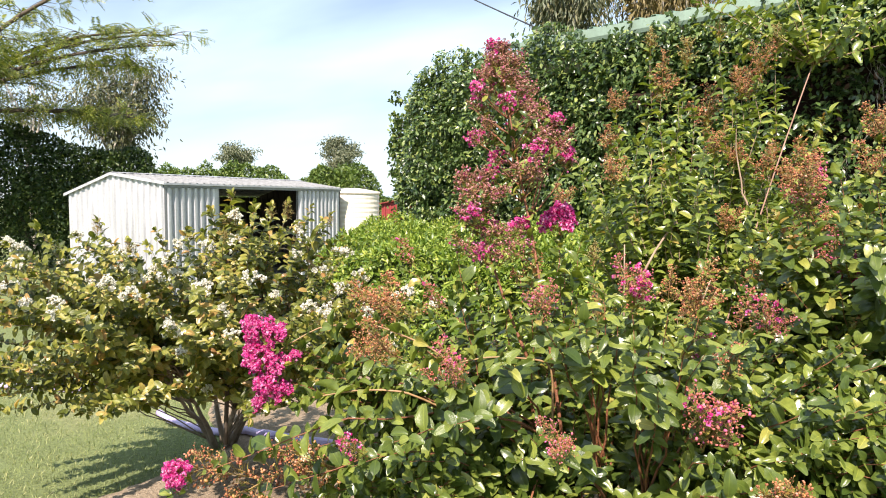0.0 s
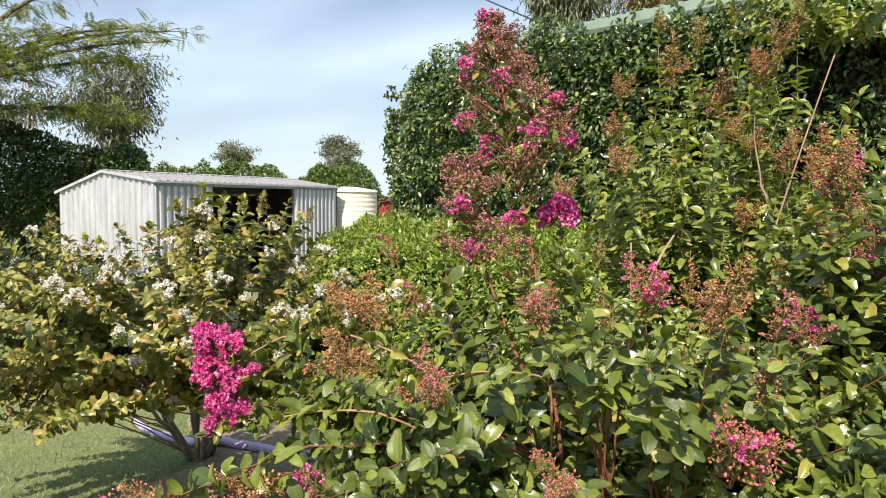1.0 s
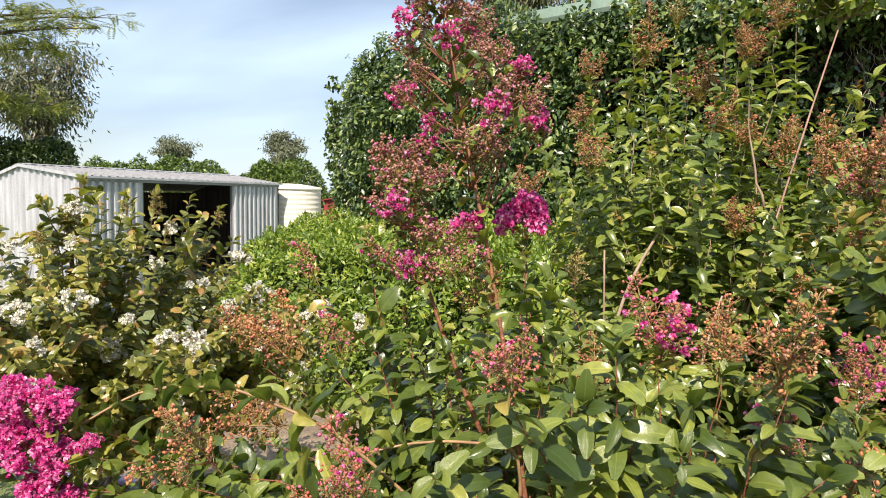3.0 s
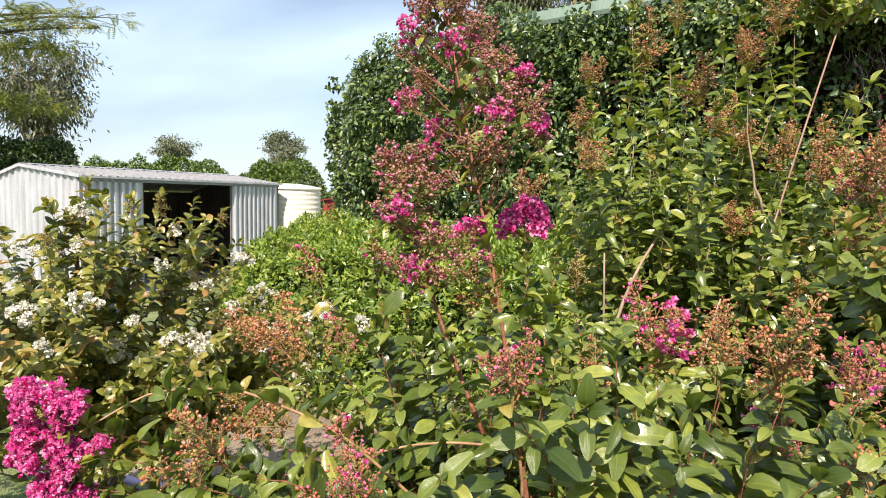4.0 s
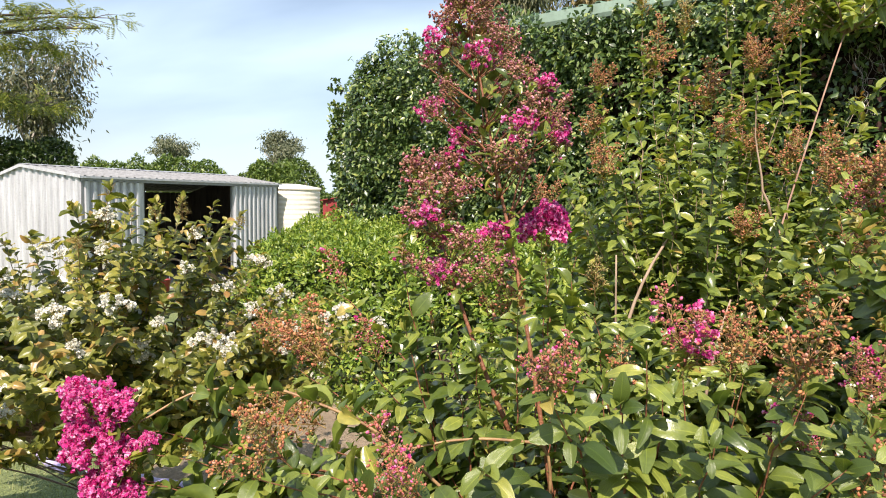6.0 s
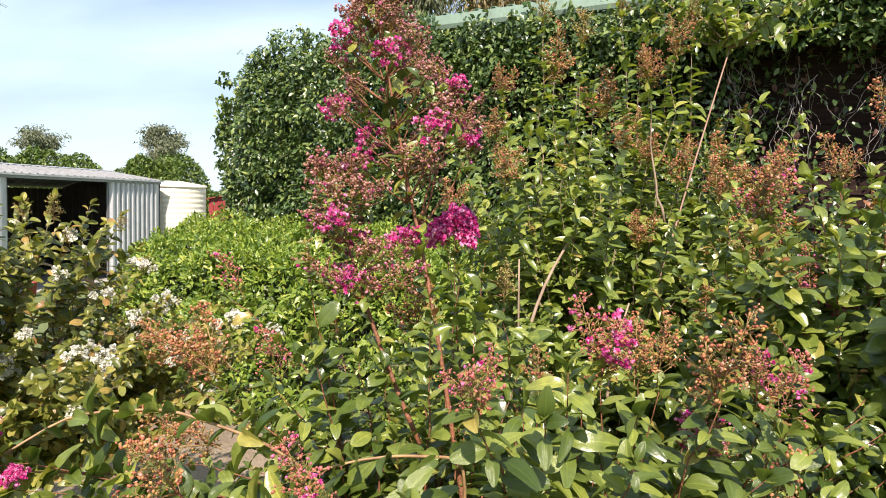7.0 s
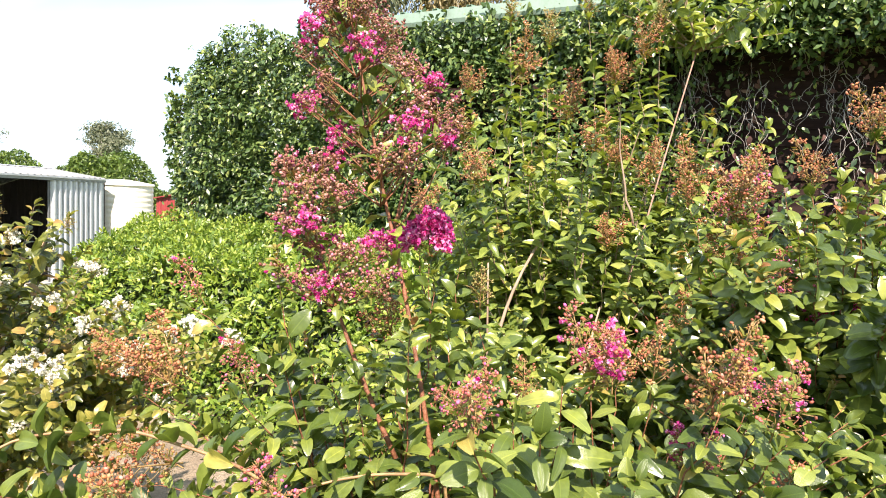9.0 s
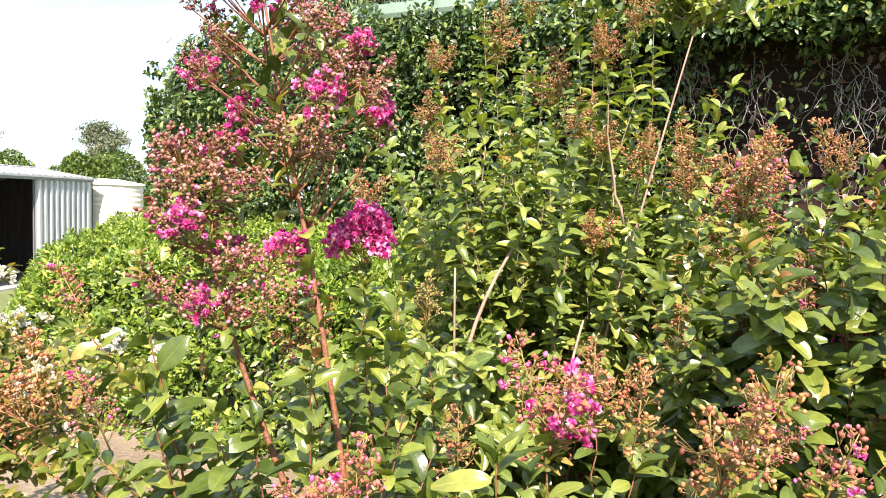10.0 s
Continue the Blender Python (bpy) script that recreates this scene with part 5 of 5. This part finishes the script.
# x, y, z, radius and kind of head
HEADS_FRONT = [
    (-0.697, 2.36, 1.512, 0.062, "p"), (-0.79, 2.31, 1.34, 0.060, "b"), (-1.29, 2.33, 1.36, 0.048, "r"), (-1.31, 2.15, 1.26, 0.090, "b"),
    (-1.01, 2.00, 1.24, 0.044, "r"), (-1.364, 1.541, 1.195, 0.041, "p"), (-1.308, 1.566, 1.175, 0.036, "p"), (-1.354, 1.539, 1.116, 0.047, "p"), (-1.299, 1.564, 1.090, 0.038, "p"), (-1.326, 1.546, 1.028, 0.041, "p"), (-1.284, 1.565, 1.012, 0.034, "p"), (-1.339, 1.536, 0.972, 0.023, "p"), (-1.248, 1.591, 1.108, 0.018, "p"),
    (-0.86, 1.38, 1.26, 0.052, "b"), (-0.81, 1.69, 1.13, 0.048, "r"), (-0.51, 1.59, 1.35, 0.050, "r"), (-0.45, 1.90, 1.26, 0.036, "b"),
    (-0.345, 1.84, 1.39, 0.072, "m"), (-0.17, 1.75, 1.37, 0.058, "b"), (-0.25, 1.82, 1.34, 0.040, "b"), (-0.07, 1.78, 1.30, 0.045, "r"),
]
HEADS_LOW = [
    (-0.09, 1.71, 1.19, 0.038, "b"), (-0.42, 1.43, 1.07, 0.052, "r"), (-0.12, 1.64, 1.10, 0.085, "r"), (-0.173, 1.88, 1.21, 0.050, "m"),
    (-0.015, 2.19, 1.25, 0.056, "m"), (0.02, 1.42, 1.03, 0.060, "b"), (-1.24, 1.13, 0.925, 0.034, "p"), (-1.20, 1.24, 0.92, 0.085, "b"),
    (-1.15, 1.48, 0.87, 0.085, "b"), (-0.93, 1.40, 0.95, 0.034, "m"), (-1.20, 1.95, 1.11, 0.075, "b"), (-0.74, 1.56, 1.15, 0.055, "r"),
    (-1.33, 2.23, 1.26, 0.09, "b"), (-0.24, 2.42, 1.28, 0.08, "b"), (-0.57, 2.35, 1.40, 0.05, "g"), (-0.76, 2.61, 1.60, 0.055, "b"),
]
HEADS_FRONT += HEADS_LOW
HEADS_BACK = [
    (-0.55, 3.55, 2.20, 0.078, "b"), (-0.36, 3.78, 2.09, 0.095, "b"), (-0.74, 3.41, 2.07, 0.061, "b"),
    (-0.273, 3.262, 1.847, 0.062, "b"), (-0.195, 3.289, 1.795, 0.055, "b"), (-0.076, 3.334, 1.782, 0.075, "b"), (-0.216, 3.258, 1.510, 0.062, "b"), (-0.110, 3.353, 2.194, 0.060, "b"), (0.074, 3.395, 1.792, 0.070, "b"), (-0.675, 3.093, 1.730, 0.070, "b"), (-0.45, 3.65, 2.33, 0.080, "g"),
    (-0.17, 3.86, 2.19, 0.066, "b"), (-0.19, 3.49, 2.14, 0.076, "b"), (-0.76, 3.44, 1.92, 0.075, "b"), (0.17, 3.51, 1.49, 0.061, "b"),
    (-0.60, 3.50, 2.36, 0.06, "g"), (-0.30, 3.6, 2.40, 0.06, "g"), (-0.05, 3.4, 2.3, 0.06, "g"),
]
HEADS_SIDE = [
    (0.12, 2.83, 1.31, 0.069, "m"), (0.03, 3.14, 1.68, 0.071, "b"), (0.07, 2.67, 1.66, 0.085, "r"), (0.24, 2.31, 1.81, 0.055, "b"),
    (0.05, 2.58, 1.71, 0.075, "b"), (0.26, 2.72, 1.73, 0.062, "b"), (0.12, 2.88, 1.51, 0.068, "b"), (0.156, 2.537, 1.426, 0.060, "m"), (0.296, 2.502, 1.336, 0.036, "p"), (0.232, 2.512, 1.321, 0.034, "s"), (-0.083, 2.544, 1.314, 0.040, "b"),
    (0.00, 2.88, 1.31, 0.09, "b"),
]


def back_shrub():
    reseed(22)
    s = Shrub("crepe_myrtle", "tall upright crepe myrtle with spent rusty flower heads", (-0.35, 3.65), BARK)
    b = s.base
    crowns = []
    for i in range(11):
        a = i * 2.4
        tip = b + np.array((math.cos(a) * 0.3, math.sin(a) * 0.26, rng.uniform(0.7, 1.05)))
        crowns.append(s.shoot(b + np.array((math.cos(a) * 0.06, math.sin(a) * 0.06, 0)), tip, (0, 0, 0.1), 0.055, 0.7, 0.05, 0.012, "shaded", own=True))
    for x, y, z, r, k in HEADS_BACK:
        tip = np.array((x, y, z - r * 1.6))
        root = fork_of(crowns, tip, rng.uniform(0.0, 0.2))
        s.shoot(root, tip, (rng.normal(0, 0.03), rng.normal(0, 0.03), 0.05), 0.062, 0.15, 0.028, 0.005, "leaf", tip_key="tip")
        s.cluster((x, y, z), r, k)
    for tip in dome_tips(95, (-0.25, 3.5), (0.8, 0.6), 1.0, 2.1, 0.3):
        root = fork_of(crowns, tip, rng.uniform(0.0, 0.4))
        s.shoot(root, tip, (0, 0, 0.08), 0.064, 0.2, 0.029, 0.004, "leaf", tip_key="tip" if rng.uniform() < 0.4 else None)
    for tip in dome_tips(150, (-0.25, 3.25), (0.95, 0.75), 0.45, 1.35, 0.3):
        root = fork_of(crowns, tip, rng.uniform(0.2, 0.6))
        s.shoot(root, tip, (0, 0, 0.15), 0.062, 0.25, 0.03, 0.004, "leaf" if tip[2] > 0.8 else "shaded")
    # pruned stubs and a long bare leader with a leafy top
    for pts, r0, mat in ((bezier((-0.60, 3.05, 0.8), (-0.62, 3.08, 1.18), (-0.433, 3.294, 1.457), 10), 0.0075, BARK), (bezier((-0.60, 3.05, 0.8), (-0.61, 3.08, 1.0), (-0.62, 3.10, 1.36), 8), 0.0048, BARK),
                         (bezier((-0.31, 2.80, 0.98), (-0.29, 2.9, 1.12), (-0.25, 3.0, 1.24), 8), 0.005, BARK), (bezier((-0.30, 3.15, 0.6), (-0.12, 3.22, 1.42), (0.10, 3.50, 2.17), 14), 0.0044, BARK_PINK)):
        part("stem", Soup().tube(pts, np.linspace(r0, r0 * 0.6, len(pts)), 8).mesh("stem", mat), s.top, "bare pruned stem")
    for k in range(18):
        a = np.array((0.10, 3.50, 2.15))
        tip = a + np.array((rng.normal(0, 0.24), rng.normal(0, 0.2), rng.uniform(0.05, 0.4)))
        s.shoot(a, tip, (0, 0, 0.05), 0.056, 0.1, 0.030, 0.004, "leaf")
    s.shoot((-0.13, 3.25, 1.50), (-0.20, 3.25, 1.95), (-0.06, 0, 0), 0.05, 0.8, 0.05, 0.005, "leaf", own=True)
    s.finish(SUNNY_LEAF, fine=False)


def side_shrub():
    reseed(23)
    s = Shrub("crepe_myrtle", "broad-leaved crepe myrtle with rusty and magenta heads", (0.42, 2.85), STEM_RED)
    b = s.base
    crowns = []
    for i in range(10):
        a = i * 2.4
        tip = b + np.array((math.cos(a) * 0.3, math.sin(a) * 0.28, rng.uniform(0.6, 0.95)))
        crowns.append(s.shoot(b, tip, (0, 0, 0.12), 0.06, 0.7, 0.05, 0.011, "shaded", own=True))
    for tip in dome_tips(400, (0.48, 2.68), (0.72, 0.75), 0.4, 1.72, 0.25):
        root = fork_of(crowns, tip, rng.uniform(0.0, 0.5))
        s.shoot(root, tip, (0, 0, 0.12), 0.052 + 0.02 * (tip[2] > 1.35), 0.25, 0.025, 0.004, "leaf" if tip[2] > 0.6 else "shaded", tip_key="tip" if rng.uniform() < 0.2 else None)
    for tip in dome_tips(95, (0.40, 2.18), (0.40, 0.28), 0.75, 1.22, 0.2):
        root = fork_of(crowns, tip, rng.uniform(0.0, 0.3))
        s.shoot(root, tip, (0, 0, 0.12), 0.058, 0.4, 0.027, 0.004, "leaf")
    for x, y, z, r, k in HEADS_SIDE:
        tip = np.array((x, y, z - r * 1.6))
        root = fork_of(crowns, tip, rng.uniform(0.0, 0.2))
        s.shoot(root, tip, (0, 0, 0.08), 0.058, 0.2, 0.03, 0.0045, "leaf")
        s.cluster((x, y, z), r, k)
    s.finish(PINK_LEAF)


TALL_WHITE = [(-2.17, 2.37, 1.50), (-2.05, 2.36, 1.53), (-2.02, 2.43, 1.52), (-2.08, 2.62, 1.53), (-2.04, 2.74, 1.51), (-2.01, 2.86, 1.47), (-2.03, 2.63, 1.43), (-1.98, 2.43, 1.41), (-2.33, 2.40, 1.38), (-2.31, 2.29, 1.28), (-1.97, 2.22, 1.38), (-2.12, 2.91, 1.35), (-2.11, 3.13, 1.29), (-3.09, 2.06, 1.42), (-2.65, 2.05, 1.45), (-2.52, 2.10, 1.36), (-2.23, 2.14, 1.42), (-1.94, 2.06, 1.43)]


def white_shrub():
    reseed(24)
    s = Shrub("white_crepe_myrtle", "small white-flowering crepe myrtle with yellowing leaves", (-2.98, 3.12), BARK_MID)
    b = s.base
    crowns = []
    for i in range(9):
        a = i * 2.4
        out = np.array((math.cos(a) * 0.4, math.sin(a) * 0.35, 0))
        tip = b + out + np.array((0.25, -0.3, rng.uniform(0.55, 0.85)))
        crowns.append(s.shoot(b + out * 0.1, tip, (0.02, -0.02, 0.08), 0.045, 0.85, 0.05, 0.019, "leaf", own=True))
    for x, y, z in ((-1.97, 2.26, 1.50), (-2.6, 2.0, 1.38), (-2.9, 1.95, 1.42), (-2.2, 2.9, 1.40), (-2.5, 2.5, 1.35)):
        root = fork_of(crowns, (x, y, z), 0.2)
        s.shoot(root, (x, y, z), (0, 0, -0.05), 0.066, 0.35, 0.03, 0.008, "leaf", own=True)
    for i, tip in enumerate(TALL_WHITE):
        tip = np.array(tip)
        root = fork_of(crowns, tip, rng.uniform(0.0, 0.2))
        s.shoot(root, tip, (0, 0, 0.05), 0.05, 0.3, 0.022, 0.005, "leaf")
        for k in range(1):
            side = tip + (rng.normal(0, 0.09), rng.normal(0, 0.09), -rng.uniform(0.03, 0.16))
            s.shoot(root * 0.4 + tip * 0.6 - (0, 0, 0.05), side, (0, 0, 0.1), 0.048, 0.2, 0.022, 0.003, "leaf")
        if i % 3 != 1:
            s.head(tip, rng.uniform(0.03, 0.045), "v" if i % 6 == 0 else "g")
    tall = bezier((-2.42, 2.55, 0.35), (-2.36, 2.52, 0.85), (-2.31, 2.47, 1.38), 12)
    part("stem", Soup().tube(tall, np.linspace(0.012, 0.006, 12), 7).mesh("stem", BARK_DARK), s.top, "dark upright stem")
    for k in range(11):
        tip = tall[-1] + np.array((rng.normal(0, 0.10), rng.normal(0, 0.10), rng.uniform(0.0, 0.20)))
        s.shoot(tall[-1 - k % 4], tip, (0, 0, 0.05), 0.06, 0.2, 0.03, 0.004, "leaf")
        if k % 4 == 0:
            s.head(tip, 0.035, "g")
    ax = np.array((0.9, 0.437, 0))
    ay = np.array((-0.437, 0.9, 0))
    n = 0
    for tip in dome_tips(70, (-1.85, 2.75), (0.42, 0.55), 0.62, 1.26, 0.25):
        root = fork_of(crowns, tip, rng.uniform(0.15, 0.5))
        p = s.shoot(root, tip, (0, 0, 0.12), 0.05, 0.5, 0.021, 0.004, "leaf")
        n += 1
        if tip[2] > 0.85 and n % 2:
            s.head(tip + (0, 0, 0.02), rng.uniform(0.022, 0.042), "w" if n % 4 else "v", norm(p[-1] - p[-2]) + (0, 0, 0.6))
    for tip in dome_tips(46, (-2.70, 1.83), (0.5, 0.45), 0.75, 1.46, 0.2):
        root = fork_of(crowns, tip, rng.uniform(0.0, 0.3))
        p = s.shoot(root, tip, (0, 0, 0.10), 0.046, 0.45, 0.022, 0.004, "leaf")
        n += 1
        if tip[2] > 1.05 and n % 2:
            s.head(tip + (0, 0, 0.02), rng.uniform(0.022, 0.040), "w", norm(p[-1] - p[-2]) + (0, 0, 0.6))
    for tip in dome_tips(12, (-3.1, 1.9), (0.45, 0.4), 0.5, 0.85, 0.2):
        root = fork_of(crowns, tip, rng.uniform(0.2, 0.6))
        s.shoot(root, tip, (0, 0, 0.15), 0.05, 0.4, 0.021, 0.004, "leaf")
    for tip in dome_tips(135, (0, 0), (1.05, 1.0), 0.62, 1.42, 0.22):
        high = tip[2] > 0.5 + 0.90 * (1 - 0.22 * (tip[0] ** 2 / 1.1 + tip[1] ** 2)) - 0.20
        tip = np.array((-2.52, 2.32, 0)) + ax * tip[0] + ay * tip[1] + (0, 0, tip[2])
        root = fork_of(crowns, tip, rng.uniform(0.0, 0.3))
        p = s.shoot(root, tip, (0, 0, 0.10), 0.045, 0.3, 0.021, 0.004, "leaf")
        if (high and rng.uniform() < 0.65) or rng.uniform() < 0.14:
            n += 1
            s.head(tip + (0, 0, 0.02), rng.uniform(0.022, 0.043), "w" if n % 5 else "v", norm(p[-1] - p[-2]) + (0, 0, 0.6))
    s.finish({"leaf": PALE}, near=(-2.0, 1.0))


front_shrub()
back_shrub()
side_shrub()
white_shrub()


# ---- watering pipes on the bed ----
def pipe(label, pts, radius):
    pts = np.array(pts, float)
    t = np.linspace(0, len(pts) - 1, 60)
    xy = np.stack([np.interp(t, np.arange(len(pts)), pts[:, k]) for k in (0, 1)], -1)
    xy = np.stack([np.convolve(np.pad(xy[:, k], 4, "edge"), np.ones(9) / 9, "valid") for k in (0, 1)], -1)
    z = np.maximum(bed_z(xy[:, 0], xy[:, 1]), ground_z(xy[:, 0], xy[:, 1])) + radius * 0.9
    ob = new("watering_pipe", Soup().tube(np.column_stack([xy, z]), radius, 10).mesh("watering_pipe", LILAC))
    tagged(ob, label, "pipe", "watering pipes")


pipe("lilac plastic watering pipe lying on the soil", [(-3.9, 3.45), (-3.5, 3.25), (-2.65, 3.22), (-2.05, 3.2), (-1.5, 3.12), (-0.6, 2.95), (0.8, 2.4)], 0.024)
pipe("lilac plastic watering pipe behind the white shrub", [(-6.2, 3.6), (-4.6, 3.75), (-4.1, 4.2), (-3.6, 4.45), (-3.3, 4.6)], 0.024)


# ---- by the shed ----
def tyre_planter(at):
    """A white painted planter cut from a tyre, with a curved neck."""
    s = Soup()
    a = np.linspace(0, 2 * np.pi, 28, endpoint=False)
    prof = [(0.16, 0.0), (0.25, 0.03), (0.30, 0.12), (0.27, 0.2), (0.24, 0.21), (0.26, 0.13), (0.2, 0.05)]
    v = np.array([(r * math.cos(t), r * math.sin(t), z + 0.05 * max(0, math.cos(t)) * (z > 0.1)) for r, z in prof for t in a])
    s.add(v, [(i * 28 + j, i * 28 + (j + 1) % 28, (i + 1) * 28 + (j + 1) % 28, (i + 1) * 28 + j) for i in range(6) for j in range(28)])
    t = np.linspace(0, 1, 18)
    neck = np.stack([-0.26 - 0.10 * np.sin(t * 2 * np.pi) - 0.03 * t, 0 * t, 0.10 + 0.52 * t], -1)
    neck = np.concatenate([neck, [neck[-1] + (-0.04, 0, 0.03), neck[-1] + (-0.10, 0, 0.02), neck[-1] + (-0.16, 0, -0.03)]])
    s.tube(neck, np.concatenate([np.linspace(0.05, 0.028, 18), [0.035, 0.03, 0.01]]), 9)
    ob = new("tyre_planter", s.mesh("tyre_planter", WHITE_PAINT))
    ob.location, ob.rotation_euler = at, (0, 0, radians(10))
    tagged(ob, "white painted planter cut from a tyre with a curved neck", "planter")


def pail(at):
    top = thing("pail", "small red tin pail inside the shed doorway", "pail", at)
    a = np.linspace(0, 2 * np.pi, 24, endpoint=False)
    prof = [(0.0, 0.0), (0.09, 0.0), (0.12, 0.24), (0.127, 0.245), (0.122, 0.25), (0.115, 0.235), (0.085, 0.012), (0.0, 0.012)]
    v = np.array([(r * math.cos(t), r * math.sin(t), z) for r, z in prof for t in a])
    part("bucket", Soup().add(v, [(i * 24 + j, i * 24 + (j + 1) % 24, (i + 1) * 24 + (j + 1) % 24, (i + 1) * 24 + j) for i in range(7) for j in range(24)]).mesh("bucket", RED_STEEL), top, m=Matrix())
    t = np.linspace(0, np.pi, 14)
    part("handle", Soup().tube(np.stack([0.12 * np.cos(t), 0.05 * np.sin(t), 0.24 + 0.13 * np.sin(t)], -1), 0.004, 6).mesh("handle", STEEL_DARK), top, m=Matrix())


def trestle(at):
    top = thing("trestle", "slender blue-grey steel trestle by the shed wall", "trestle", at)
    ends = [(-0.28, -0.2, 0), (0.28, -0.2, 0), (-0.28, 0.2, 0), (0.28, 0.2, 0)]
    for x, y, z in ends:
        part("leg", Soup().tube([(x * 1.25, y, z), (x * 0.9, y * 0.1, 1.12)], 0.014, 8).mesh("leg", STEEL_DARK), top, m=Matrix())
    part("top_rail", Soup().tube([(-0.32, 0, 1.13), (0.32, 0, 1.13)], 0.018, 8).mesh("top_rail", STEEL_DARK), top, m=Matrix())
    for y in (-0.13, 0.13):
        part("brace", Soup().tube([(-0.31, y, 0.42), (0.31, y, 0.42)], 0.01, 8).mesh("brace", STEEL_DARK), top, m=Matrix())


tyre_planter((-9.55, 8.65, float(ground_z(-9.55, 8.65))))
pail((-10.55, 11.55, SZ + 0.02))
trestle((-10.75, 9.15, float(ground_z(-10.75, 9.15))))
